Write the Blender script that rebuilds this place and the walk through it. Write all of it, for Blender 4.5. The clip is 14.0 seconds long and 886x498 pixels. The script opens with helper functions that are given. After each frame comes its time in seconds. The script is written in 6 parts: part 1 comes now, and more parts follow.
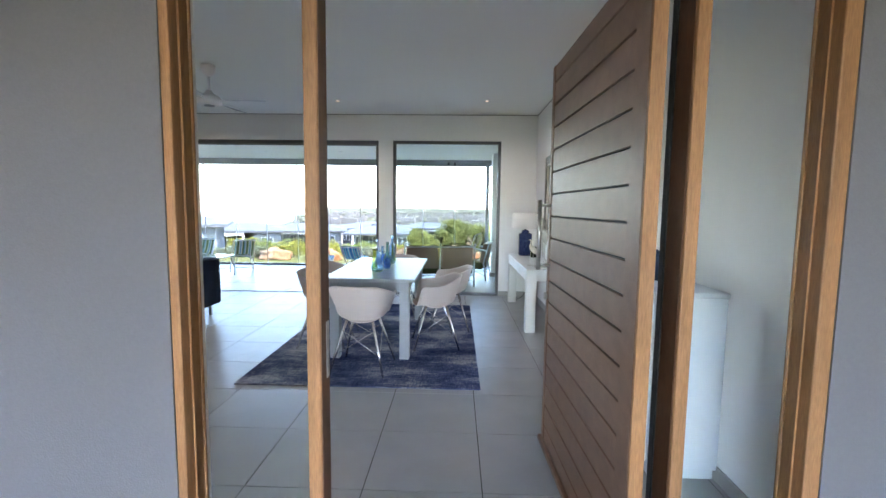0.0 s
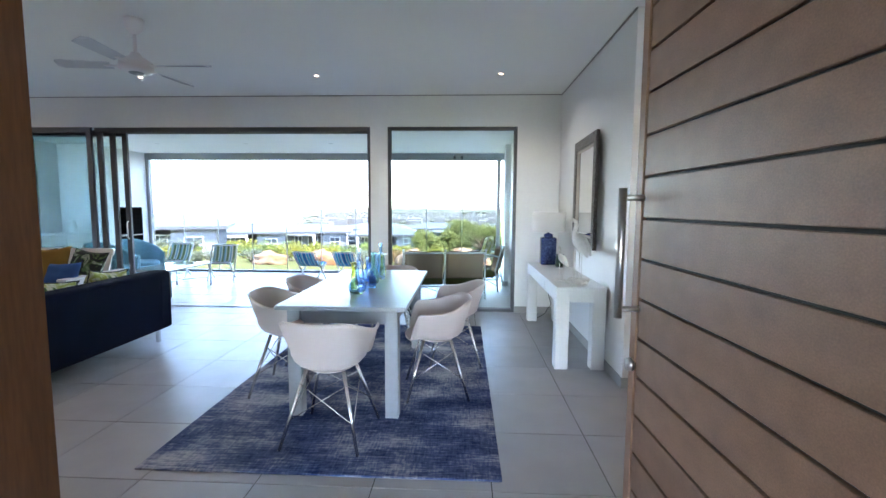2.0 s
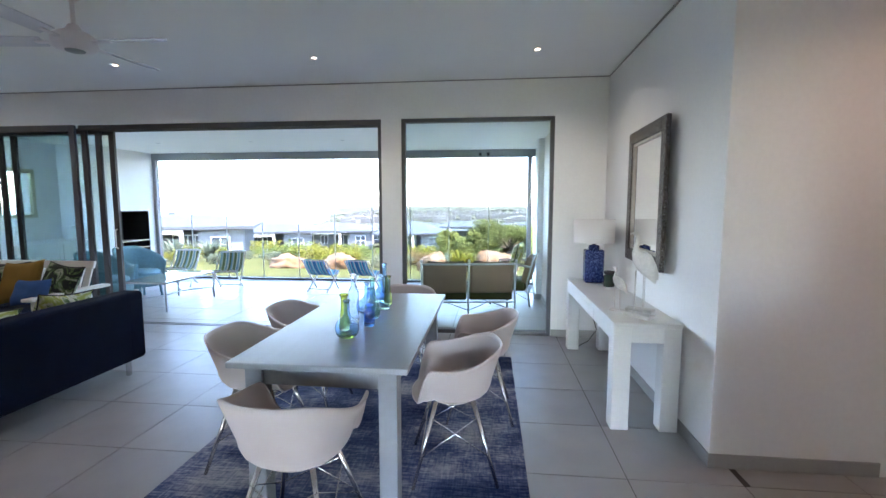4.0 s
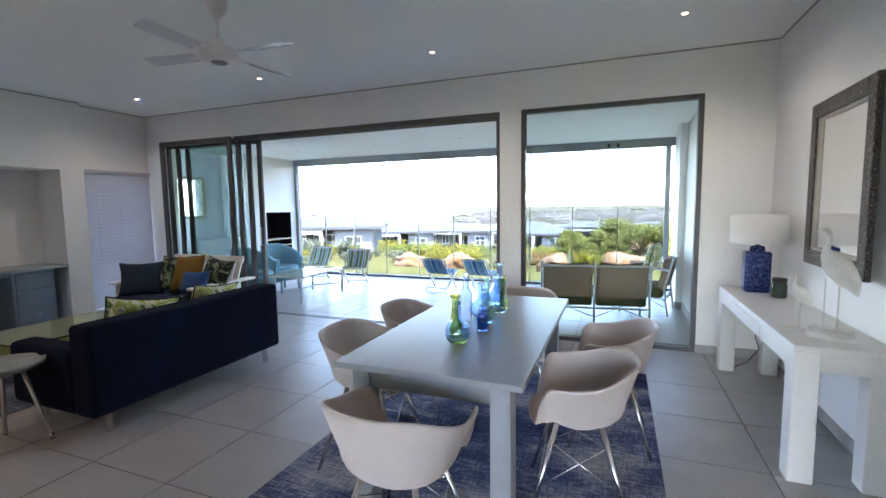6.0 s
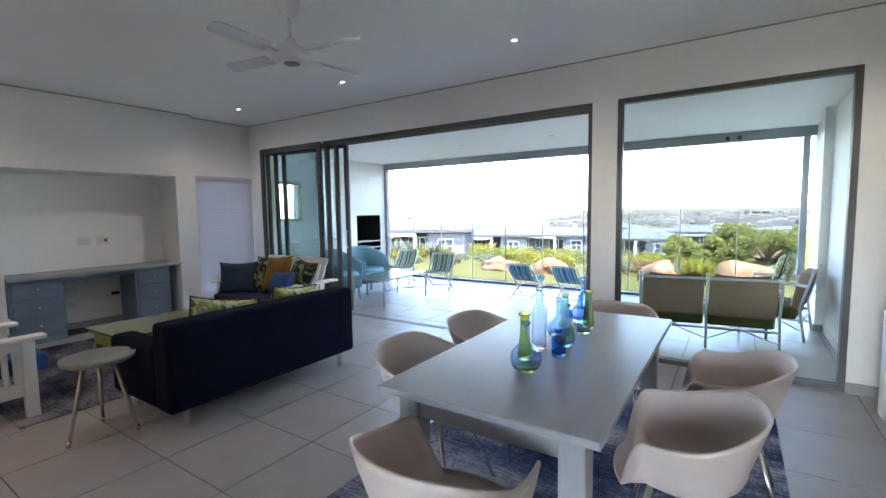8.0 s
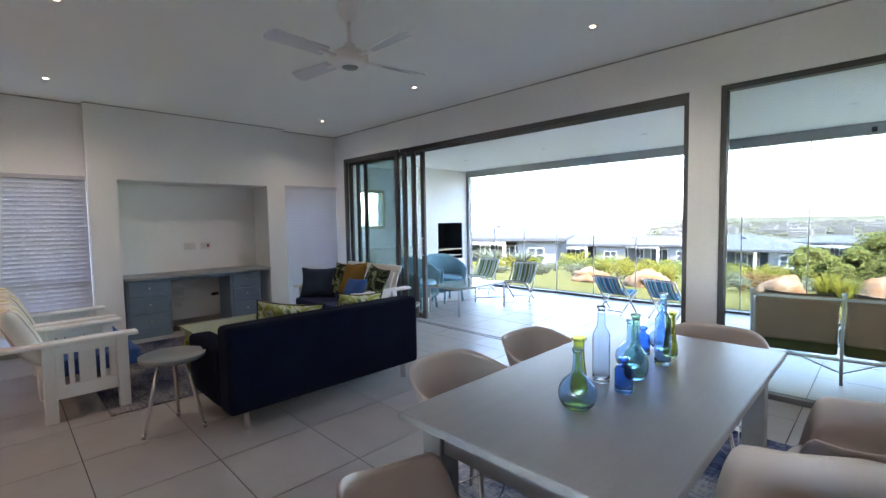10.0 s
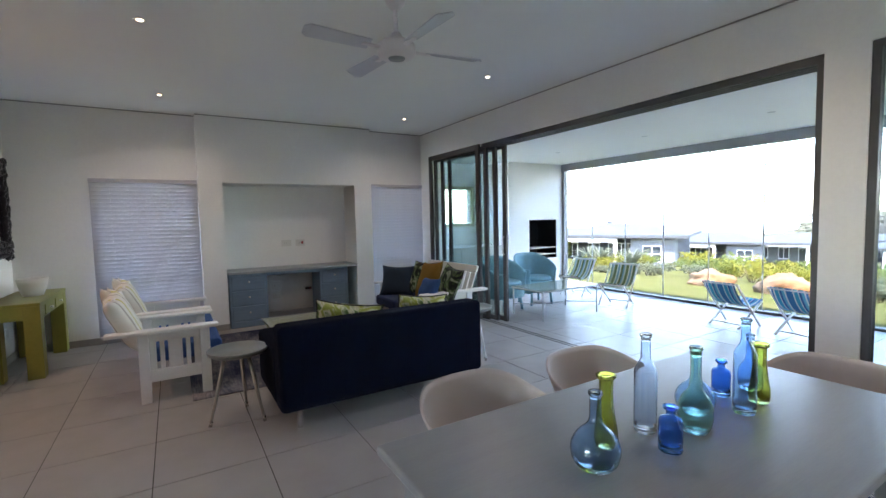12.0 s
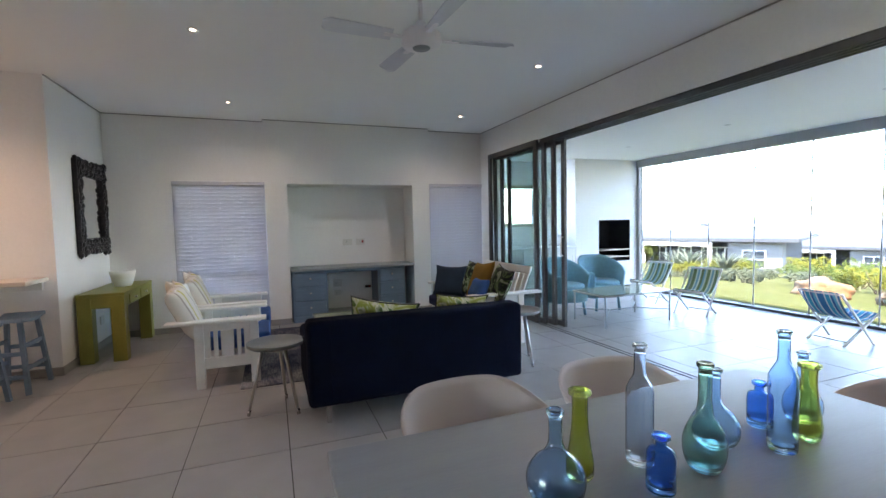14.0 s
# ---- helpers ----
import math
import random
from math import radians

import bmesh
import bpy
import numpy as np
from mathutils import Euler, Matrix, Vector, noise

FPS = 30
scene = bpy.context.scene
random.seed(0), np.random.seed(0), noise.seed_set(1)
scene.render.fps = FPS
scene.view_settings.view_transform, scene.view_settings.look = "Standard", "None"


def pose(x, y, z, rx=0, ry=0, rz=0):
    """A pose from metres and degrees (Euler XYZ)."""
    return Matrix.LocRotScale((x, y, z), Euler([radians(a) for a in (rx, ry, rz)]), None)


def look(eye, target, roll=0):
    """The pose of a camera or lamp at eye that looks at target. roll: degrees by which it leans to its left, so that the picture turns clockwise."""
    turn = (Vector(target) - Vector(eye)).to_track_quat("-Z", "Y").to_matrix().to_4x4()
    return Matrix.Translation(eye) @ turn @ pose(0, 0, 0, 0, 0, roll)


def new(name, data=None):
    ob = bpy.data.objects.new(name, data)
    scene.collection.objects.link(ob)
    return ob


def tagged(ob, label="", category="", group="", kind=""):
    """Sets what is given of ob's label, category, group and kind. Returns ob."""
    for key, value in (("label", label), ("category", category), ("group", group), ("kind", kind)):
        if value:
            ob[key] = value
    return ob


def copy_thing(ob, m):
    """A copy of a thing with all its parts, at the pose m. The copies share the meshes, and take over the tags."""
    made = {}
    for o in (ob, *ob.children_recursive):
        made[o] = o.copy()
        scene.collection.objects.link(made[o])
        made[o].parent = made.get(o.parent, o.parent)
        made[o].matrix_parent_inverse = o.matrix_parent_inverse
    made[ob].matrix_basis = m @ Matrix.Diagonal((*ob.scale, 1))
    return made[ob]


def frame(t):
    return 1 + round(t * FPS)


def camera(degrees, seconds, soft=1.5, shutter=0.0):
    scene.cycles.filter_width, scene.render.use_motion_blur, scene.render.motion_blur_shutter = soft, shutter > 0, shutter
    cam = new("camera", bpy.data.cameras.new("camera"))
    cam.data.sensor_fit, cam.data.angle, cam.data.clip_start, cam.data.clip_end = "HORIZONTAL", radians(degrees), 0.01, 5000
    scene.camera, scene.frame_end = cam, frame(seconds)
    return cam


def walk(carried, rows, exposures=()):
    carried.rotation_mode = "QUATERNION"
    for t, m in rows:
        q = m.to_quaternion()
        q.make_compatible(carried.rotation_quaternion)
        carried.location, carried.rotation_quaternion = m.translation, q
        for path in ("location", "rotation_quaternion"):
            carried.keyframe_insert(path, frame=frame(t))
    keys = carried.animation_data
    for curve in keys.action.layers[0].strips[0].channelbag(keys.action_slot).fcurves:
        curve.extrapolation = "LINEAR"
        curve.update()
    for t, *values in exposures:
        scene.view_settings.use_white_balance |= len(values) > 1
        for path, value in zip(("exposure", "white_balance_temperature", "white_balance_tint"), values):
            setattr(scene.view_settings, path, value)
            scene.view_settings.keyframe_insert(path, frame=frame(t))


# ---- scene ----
cam = camera(89.6, 14.0)
PATH = [
    (0, (0.537, 0.278, 1.44), (0.477, 2.268, 1.255), 0.7),
    (0.5, (0.543, 0.57, 1.432), (0.476, 2.56, 1.243), 0.5),
    (1, (0.532, 0.89, 1.42), (0.458, 2.88, 1.236), 0.5),
    (1.5, (0.523, 1.183, 1.425), (0.44, 3.173, 1.237), 0.4),
    (2, (0.53, 1.484, 1.427), (0.438, 3.473, 1.242), 0.35),
    (2.2, (0.527, 1.59, 1.43), (0.434, 3.58, 1.249), 0.3),
    (4.3, (0.524, 2.451, 1.518), (0.248, 4.422, 1.318), -0.1),
    (4.5, (0.521, 2.479, 1.518), (0.19, 4.441, 1.316), -0.2),
    (5, (0.508, 2.529, 1.506), (0.036, 4.462, 1.304), -0.4),
    (5.5, (0.496, 2.572, 1.493), (-0.114, 4.466, 1.295), -0.7),
    (6, (0.486, 2.641, 1.475), (-0.239, 4.495, 1.285), -0.8),
    (6.5, (0.475, 2.731, 1.457), (-0.354, 4.542, 1.277), -0.8),
    (7, (0.463, 2.814, 1.442), (-0.458, 4.581, 1.268), -0.8),
    (7.5, (0.461, 2.902, 1.454), (-0.542, 4.623, 1.28), -0.9),
    (8, (0.473, 2.993, 1.467), (-0.622, 4.658, 1.297), -0.9),
    (8.2, (0.483, 3.029, 1.458), (-0.646, 4.673, 1.301), -1.0),
    (10.3, (0.499, 3.399, 1.446), (-0.967, 4.753, 1.31), -1.2),
    (10.5, (0.486, 3.45, 1.458), (-1.015, 4.764, 1.315), -1.4),
    (11, (0.475, 3.537, 1.462), (-1.103, 4.759, 1.321), -1.4),
    (11.5, (0.49, 3.659, 1.455), (-1.157, 4.786, 1.318), -1.4),
    (12, (0.531, 3.794, 1.462), (-1.177, 4.825, 1.328), -1.3),
    (12.5, (0.563, 3.902, 1.466), (-1.196, 4.844, 1.336), -1.3),
    (13, (0.569, 3.995, 1.432), (-1.226, 4.869, 1.308), -1.3),
    (13.5, (0.562, 4.091, 1.424), (-1.268, 4.89, 1.303), -1.3),
    (14, (0.556, 4.166, 1.412), (-1.308, 4.881, 1.296), -1.3),
]
walk(cam, [(t, look(eye, target, roll)) for t, eye, target, roll in PATH],
     exposures=[(0, 5.42, 6300, 18), (2.2, 5.72, 5950, 17), (5, 5.47, 6250, 20), (8, 5.52, 6450, 20), (12, 5.47, 6550, 18), (14, 5.57, 6550, 18)])

# ---- world and light ----
world = bpy.data.worlds.new("sky")
world.use_nodes = True
scene.world = world
wn = world.node_tree.nodes
sky = wn.new("ShaderNodeTexSky")
sky.sky_type = "NISHITA"
sky.sun_disc = False
SUN_EL, SUN_AZ = 58.0, 118.0   # azimuth in degrees clockwise from +y
sky.sun_elevation, sky.sun_rotation = radians(SUN_EL), radians(SUN_AZ)
sky.dust_density = 0.9
world.node_tree.links.new(sky.outputs["Color"], wn["Background"].inputs["Color"])
wn["Background"].inputs["Strength"].default_value = 0.15

sun = new("sun", bpy.data.lights.new("sun", "SUN"))
sun.data.energy, sun.data.angle, sun.data.color = 2.2, radians(0.5), (1.0, 0.95, 0.87)
sun.matrix_world = look((0, 0, 0), (-math.sin(radians(SUN_AZ)) * math.cos(radians(SUN_EL)), -math.cos(radians(SUN_AZ)) * math.cos(radians(SUN_EL)), -math.sin(radians(SUN_EL))))


def spot_lamp(name, at, watts, angle=110, colour=(1.0, 0.80, 0.60)):
    lamp = bpy.data.lights.new(name, "SPOT")
    lamp.energy, lamp.color, lamp.spot_size, lamp.spot_blend, lamp.shadow_soft_size = watts, colour, radians(angle), 0.8, 0.04
    ob = new(name, lamp)
    ob.location = at
    return ob


# ---- materials ----
def material(name, colour, rough=0.5, metal=0.0, vary=0.0, scale=6.0, grain=0.0, grain_scale=60.0, bump=0.0, bump_scale=80.0, stretch=(1, 1, 1),
             colour2=None, transmission=0.0, ior=1.45, random_vary=0.0, coat=0.0, sheen=0.0, rough_vary=0.0, specular=0.5):
    m = bpy.data.materials.new(name)
    m.use_nodes = True
    n, l = m.node_tree.nodes, m.node_tree.links
    b = n["Principled BSDF"]
    b.inputs["Roughness"].default_value, b.inputs["Metallic"].default_value = rough, metal
    b.inputs["Transmission Weight"].default_value, b.inputs["IOR"].default_value = transmission, ior
    b.inputs["Coat Weight"].default_value = coat
    b.inputs["Specular IOR Level"].default_value = specular
    b.inputs["Sheen Weight"].default_value = sheen
    c = tuple(colour) + (1.0,)
    b.inputs["Base Color"].default_value = c
    m.diffuse_color = c
    co = n.new("ShaderNodeTexCoord")
    mp = n.new("ShaderNodeMapping")
    mp.inputs["Scale"].default_value = stretch
    l.new(co.outputs["Object"], mp.inputs["Vector"])
    out = None
    if vary or grain or colour2:
        t1 = n.new("ShaderNodeTexNoise")
        t1.inputs["Scale"].default_value, t1.inputs["Detail"].default_value = scale, 6
        t2 = n.new("ShaderNodeTexNoise")
        t2.inputs["Scale"].default_value, t2.inputs["Detail"].default_value = grain_scale, 3
        for t in (t1, t2):
            l.new(mp.outputs["Vector"], t.inputs["Vector"])
        ramp = n.new("ShaderNodeMapRange")
        ramp.inputs["From Min"].default_value, ramp.inputs["From Max"].default_value = 0.3, 0.7
        l.new(t1.outputs["Fac"], ramp.inputs["Value"])
        mix = n.new("ShaderNodeMix")
        mix.data_type = "RGBA"
        other = colour2 if colour2 else tuple(x * (1 - vary) for x in colour)
        mix.inputs["A"].default_value = c
        mix.inputs["B"].default_value = tuple(other) + (1.0,)
        l.new(ramp.outputs["Result"], mix.inputs["Factor"])
        mix2 = n.new("ShaderNodeMix")
        mix2.data_type, mix2.blend_type = "RGBA", "MULTIPLY"
        g = n.new("ShaderNodeMapRange")
        g.inputs["From Min"].default_value, g.inputs["From Max"].default_value = 0.3, 0.7
        g.inputs["To Min"].default_value, g.inputs["To Max"].default_value = 1 - grain, 1.0
        l.new(t2.outputs["Fac"], g.inputs["Value"])
        mix2.inputs["Factor"].default_value = 1.0
        l.new(mix.outputs["Result"], mix2.inputs["A"])
        l.new(g.outputs["Result"], mix2.inputs["B"])
        out = mix2.outputs["Result"]
        if random_vary:
            oi = n.new("ShaderNodeObjectInfo")
            r = n.new("ShaderNodeMapRange")
            r.inputs["To Min"].default_value, r.inputs["To Max"].default_value = 1 - random_vary, 1.0
            l.new(oi.outputs["Random"], r.inputs["Value"])
            mix3 = n.new("ShaderNodeMix")
            mix3.data_type, mix3.blend_type = "RGBA", "MULTIPLY"
            mix3.inputs["Factor"].default_value = 1.0
            l.new(out, mix3.inputs["A"])
            l.new(r.outputs["Result"], mix3.inputs["B"])
            out = mix3.outputs["Result"]
        l.new(out, b.inputs["Base Color"])
        if rough_vary:
            rr = n.new("ShaderNodeMapRange")
            rr.inputs["To Min"].default_value, rr.inputs["To Max"].default_value = rough - rough_vary, rough + rough_vary
            l.new(t1.outputs["Fac"], rr.inputs["Value"])
            l.new(rr.outputs["Result"], b.inputs["Roughness"])
    if bump:
        t3 = n.new("ShaderNodeTexNoise")
        t3.inputs["Scale"].default_value, t3.inputs["Detail"].default_value = bump_scale, 4
        l.new(mp.outputs["Vector"], t3.inputs["Vector"])
        bp = n.new("ShaderNodeBump")
        bp.inputs["Strength"].default_value, bp.inputs["Distance"].default_value = bump, 0.01
        l.new(t3.outputs["Fac"], bp.inputs["Height"])
        l.new(bp.outputs["Normal"], b.inputs["Normal"])
    return m


def emitter(name, colour, strength):
    m = bpy.data.materials.new(name)
    m.use_nodes = True
    b = m.node_tree.nodes["Principled BSDF"]
    b.inputs["Base Color"].default_value = (*colour, 1)
    b.inputs["Emission Color"].default_value = (*colour, 1)
    b.inputs["Emission Strength"].default_value = strength
    return m


def striped(name, colours, width, axis="X", rough=0.8):
    """Woven stripes of the given (colour, share) along one axis of the object, repeating every width metres."""
    m = material(name, colours[0][0], rough, bump=0.3, bump_scale=400)
    n, l = m.node_tree.nodes, m.node_tree.links
    co = n.new("ShaderNodeTexCoord")
    sep = n.new("ShaderNodeSeparateXYZ")
    l.new(co.outputs["Object"], sep.inputs["Vector"])
    div = n.new("ShaderNodeMath")
    div.operation = "DIVIDE"
    div.inputs[1].default_value = width
    l.new(sep.outputs[axis], div.inputs[0])
    fr = n.new("ShaderNodeMath")
    fr.operation = "FRACT"
    l.new(div.outputs[0], fr.inputs[0])
    ramp = n.new("ShaderNodeValToRGB")
    ramp.color_ramp.interpolation = "CONSTANT"
    el = ramp.color_ramp.elements
    el[0].position, el[0].color = 0.0, (*colours[0][0], 1)
    at = colours[0][1]
    for i, (c, share) in enumerate(colours[1:]):
        e = el[1] if i == 0 else el.new(at)
        e.position, e.color = at, (*c, 1)
        at += share
    l.new(fr.outputs[0], ramp.inputs["Fac"])
    l.new(ramp.outputs["Color"], n["Principled BSDF"].inputs["Base Color"])
    return m


def patches(name, colours, scale, rough=0.8, stretch=(1, 1, 1), distortion=1.0, detail=3.0, bump=0.2, ragged=0.5):
    """Blotches in several colours (printed or faded cloth); colours: (place on the ramp, colour)."""
    m = material(name, colours[0][1], rough, bump=bump, bump_scale=500)
    n, l = m.node_tree.nodes, m.node_tree.links
    co = n.new("ShaderNodeTexCoord")
    mp = n.new("ShaderNodeMapping")
    mp.inputs["Scale"].default_value = stretch
    t = n.new("ShaderNodeTexNoise")
    t.inputs["Scale"].default_value, t.inputs["Detail"].default_value, t.inputs["Distortion"].default_value = scale, detail, distortion
    t.inputs["Roughness"].default_value = ragged
    ramp = n.new("ShaderNodeValToRGB")
    el = ramp.color_ramp.elements
    for i, (p, c) in enumerate(colours):
        e = el[i] if i < 2 else el.new(p)
        e.position, e.color = p, (*c, 1)
    l.new(co.outputs["Object"], mp.inputs["Vector"])
    l.new(mp.outputs["Vector"], t.inputs["Vector"])
    l.new(t.outputs["Fac"], ramp.inputs["Fac"])
    l.new(ramp.outputs["Color"], n["Principled BSDF"].inputs["Base Color"])
    return m


def woven_rug(name, dark, mid, pale, streak=1.0):
    """Distressed pile: broad worn patches broken up by fine streaks along warp and weft."""
    m = material(name, mid, 0.95, bump=0.5, bump_scale=400, specular=0.1)
    n, l = m.node_tree.nodes, m.node_tree.links
    co = n.new("ShaderNodeTexCoord")
    total = None
    for scale, stretch, weight, detail in ((1.4, (1.0, 1.9, 1), 0.85, 5), (9.0, (1.0, 9.0, 1), 0.50 * streak, 3), (9.0, (10.0, 1.2, 1), 0.30 * streak, 3), (45.0, (1, 1, 1), 0.28 * streak, 4)):
        mp = n.new("ShaderNodeMapping")
        mp.inputs["Scale"].default_value = stretch
        t = n.new("ShaderNodeTexNoise")
        t.inputs["Scale"].default_value, t.inputs["Detail"].default_value = scale, detail
        l.new(co.outputs["Object"], mp.inputs["Vector"])
        l.new(mp.outputs["Vector"], t.inputs["Vector"])
        k = n.new("ShaderNodeMath")
        k.operation = "MULTIPLY_ADD"
        k.inputs[1].default_value = weight
        k.inputs[2].default_value = 0.5 - 0.5 * weight
        l.new(t.outputs["Fac"], k.inputs[0])
        if total is None:
            total = k.outputs[0]
        else:
            a = n.new("ShaderNodeMath")
            a.operation = "ADD"
            l.new(total, a.inputs[0])
            l.new(k.outputs[0], a.inputs[1])
            b = n.new("ShaderNodeMath")
            b.operation = "SUBTRACT"
            b.inputs[1].default_value = 0.5
            l.new(a.outputs[0], b.inputs[0])
            total = b.outputs[0]
    ramp = n.new("ShaderNodeValToRGB")
    el = ramp.color_ramp.elements
    el[0].position, el[0].color = 0.36, (*dark, 1)
    el[1].position, el[1].color = 0.68, (*pale, 1)
    e = el.new(0.50)
    e.color = (*mid, 1)
    l.new(total, ramp.inputs["Fac"])
    l.new(ramp.outputs["Color"], n["Principled BSDF"].inputs["Base Color"])
    return m


WHITE_WALL = material("white_plaster", (0.88, 0.875, 0.86), 0.85, vary=0.03, scale=1.5, grain=0.03, grain_scale=40, bump=0.06, bump_scale=120)
GREY_WALL = material("grey_plaster", (0.17, 0.16, 0.165), 0.9, vary=0.05, scale=2, grain=0.05, grain_scale=70, bump=0.12, bump_scale=140)
CEILING = material("ceiling_paint", (0.92, 0.92, 0.90), 0.9, vary=0.02, scale=1, bump=0.03)
TILE = material("porcelain_tile", (0.385, 0.375, 0.365), 0.33, vary=0.10, scale=2.2, grain=0.05, grain_scale=90, random_vary=0.07, rough_vary=0.08, bump=0.02, bump_scale=30)
GROUT = material("grout", (0.07, 0.066, 0.062), 0.9, vary=0.2, scale=8)
SKIRT = material("skirting_tile", (0.36, 0.35, 0.335), 0.4, vary=0.1, scale=4, grain=0.05)
ALU = material("powder_coated_aluminium", (0.095, 0.098, 0.102), 0.45, metal=0.25, grain=0.06, grain_scale=300)
ALU_LIGHT = material("grey_aluminium", (0.30, 0.31, 0.32), 0.45, metal=0.3, grain=0.06, grain_scale=300)
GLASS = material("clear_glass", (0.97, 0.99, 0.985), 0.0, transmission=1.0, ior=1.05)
# Clear panes darkened in colour to hold down the outdoor brightness.
VIEW_DIMMER = material("view_dimming_glass", (0.285, 0.295, 0.292), 0.0, transmission=1.0, ior=1.05)
PANE = material("window_glass", (0.73, 0.79, 0.78), 0.0, transmission=1.0, ior=1.08)
TIMBER = material("oiled_hardwood", (0.47, 0.225, 0.090), 0.5, vary=0.35, scale=3, grain=0.3, grain_scale=40, stretch=(6, 6, 0.6), bump=0.12, bump_scale=60)
# Shade on the jambs' inner faces is put into this dark brown.
SHADED_TIMBER = material("dark_shaded_rebate", (0.20, 0.085, 0.035), 0.5, vary=0.3, scale=3, grain=0.3, grain_scale=40, stretch=(6, 6, 0.6))
LEAF_WOOD = material("stained_timber", (0.31, 0.168, 0.10), 0.42, vary=0.25, scale=2.5, grain=0.25, grain_scale=45, stretch=(5, 0.5, 6), bump=0.08, bump_scale=60, random_vary=0.1)
STEEL = material("brushed_steel", (0.62, 0.60, 0.57), 0.28, metal=1.0, grain=0.1, grain_scale=200)
CHROME = material("chrome", (0.66, 0.65, 0.64), 0.24, metal=1.0)
BLACK = material("blackened_metal", (0.015, 0.015, 0.016), 0.6, vary=0.3, scale=10)
WHITE_PAINT = material("white_satin_paint", (0.78, 0.77, 0.74), 0.4, vary=0.04, scale=5, grain=0.04, grain_scale=50, bump=0.04, bump_scale=60)
SHELL = material("white_moulded_plastic", (0.53, 0.46, 0.43), 0.45, vary=0.03, scale=3)
TABLE_PAINT = material("grey_painted_timber", (0.295, 0.31, 0.332), 0.30, vary=0.06, scale=3, grain=0.06, grain_scale=35, stretch=(8, 0.6, 8), bump=0.05, bump_scale=50)
DESK_PAINT = material("blue_grey_painted_timber", (0.19, 0.275, 0.375), 0.5, vary=0.15, scale=5, grain=0.12, grain_scale=40, stretch=(6, 0.8, 6), bump=0.08)
DESK_TOP = material("grey_waxed_timber", (0.34, 0.36, 0.37), 0.45, vary=0.12, scale=4, grain=0.1, grain_scale=40)
NAVY = material("navy_upholstery", (0.005, 0.010, 0.028), 0.95, vary=0.3, scale=4, grain=0.3, grain_scale=200, bump=0.3, bump_scale=500, specular=0.12)
BLUE_CUSHION = material("blue_cotton", (0.04, 0.115, 0.34), 0.9, vary=0.2, scale=6, grain=0.2, grain_scale=200, bump=0.3, bump_scale=400)
SLATE_CUSHION = material("slate_blue_cotton", (0.022, 0.045, 0.085), 0.9, vary=0.2, scale=6, grain=0.2, grain_scale=200, bump=0.3, bump_scale=400)
BENCH_BLUE = material("navy_cotton", (0.010, 0.024, 0.085), 0.9, vary=0.2, scale=6, grain=0.2, grain_scale=200, bump=0.3, bump_scale=400)
OCHRE = material("ochre_cotton", (0.28, 0.16, 0.025), 0.9, vary=0.2, scale=6, grain=0.2, grain_scale=200, bump=0.3, bump_scale=400)
OLIVE_PAINT = material("olive_green_paint", (0.25, 0.245, 0.045), 0.4, vary=0.15, scale=4, grain=0.08, grain_scale=40, bump=0.05)
LIME_PAINT = material("lime_green_paint", (0.30, 0.33, 0.07), 0.45, vary=0.12, scale=4, grain=0.08)
LEAF_PRINT = patches("leaf_print", [(0.0, (0.01, 0.015, 0.012)), (0.47, (0.012, 0.02, 0.015)), (0.53, (0.10, 0.17, 0.06)), (0.60, (0.35, 0.38, 0.28)), (0.66, (0.03, 0.07, 0.03))], 5.5, distortion=2.0)
LEAF_PRINT_LIGHT = patches("pale_leaf_print", [(0.0, (0.12, 0.17, 0.03)), (0.42, (0.30, 0.33, 0.06)), (0.5, (0.62, 0.60, 0.45)), (0.58, (0.12, 0.20, 0.05)), (0.7, (0.03, 0.06, 0.02))], 6, distortion=2.0)
RUG_BLUE = woven_rug("faded_blue_rug", (0.014, 0.027, 0.085), (0.080, 0.102, 0.190), (0.42, 0.41, 0.43), 0.68)
RUG_GREY = woven_rug("faded_grey_rug", (0.022, 0.028, 0.060), (0.095, 0.10, 0.135), (0.34, 0.325, 0.33), 0.6)
BLIND = material("white_blind_slat", (0.54, 0.53, 0.57), 0.45, vary=0.03, scale=5)


# ---- building helpers ----
def box_bm(bm, lo, hi, bevel=0.0, seg=1):
    r = bmesh.ops.create_cube(bm, size=1.0)
    vs = r["verts"]
    for v in vs:
        for i in range(3):
            v.co[i] = lo[i] if v.co[i] < 0 else hi[i]
    if bevel:
        es = list({e for v in vs for e in v.link_edges})
        bmesh.ops.bevel(bm, geom=es, offset=bevel, segments=seg, affect="EDGES", profile=0.5)
    return bm


def part(name, bm, mat, parent=None, label="", smooth=False):
    me = bpy.data.meshes.new(name)
    bmesh.ops.recalc_face_normals(bm, faces=bm.faces)
    bm.to_mesh(me)
    bm.free()
    if smooth:
        for p in me.polygons:
            p.use_smooth = True
    me.materials.append(mat)
    ob = new(name, me)
    ob.parent = parent
    if label:
        tagged(ob, label)
    return ob


def box(name, lo, hi, mat, parent=None, label="", bevel=0.003, seg=1, m=None):
    bm = box_bm(bmesh.new(), lo, hi, bevel, seg)
    if m is not None:
        bm.transform(m)
    return part(name, bm, mat, parent, label)


def thing(name, label, category, m=None, group="", kind=""):
    ob = tagged(new(name), label, category, group, kind)
    ob.empty_display_size = 0.1
    if m is not None:
        ob.matrix_basis = m
    return ob


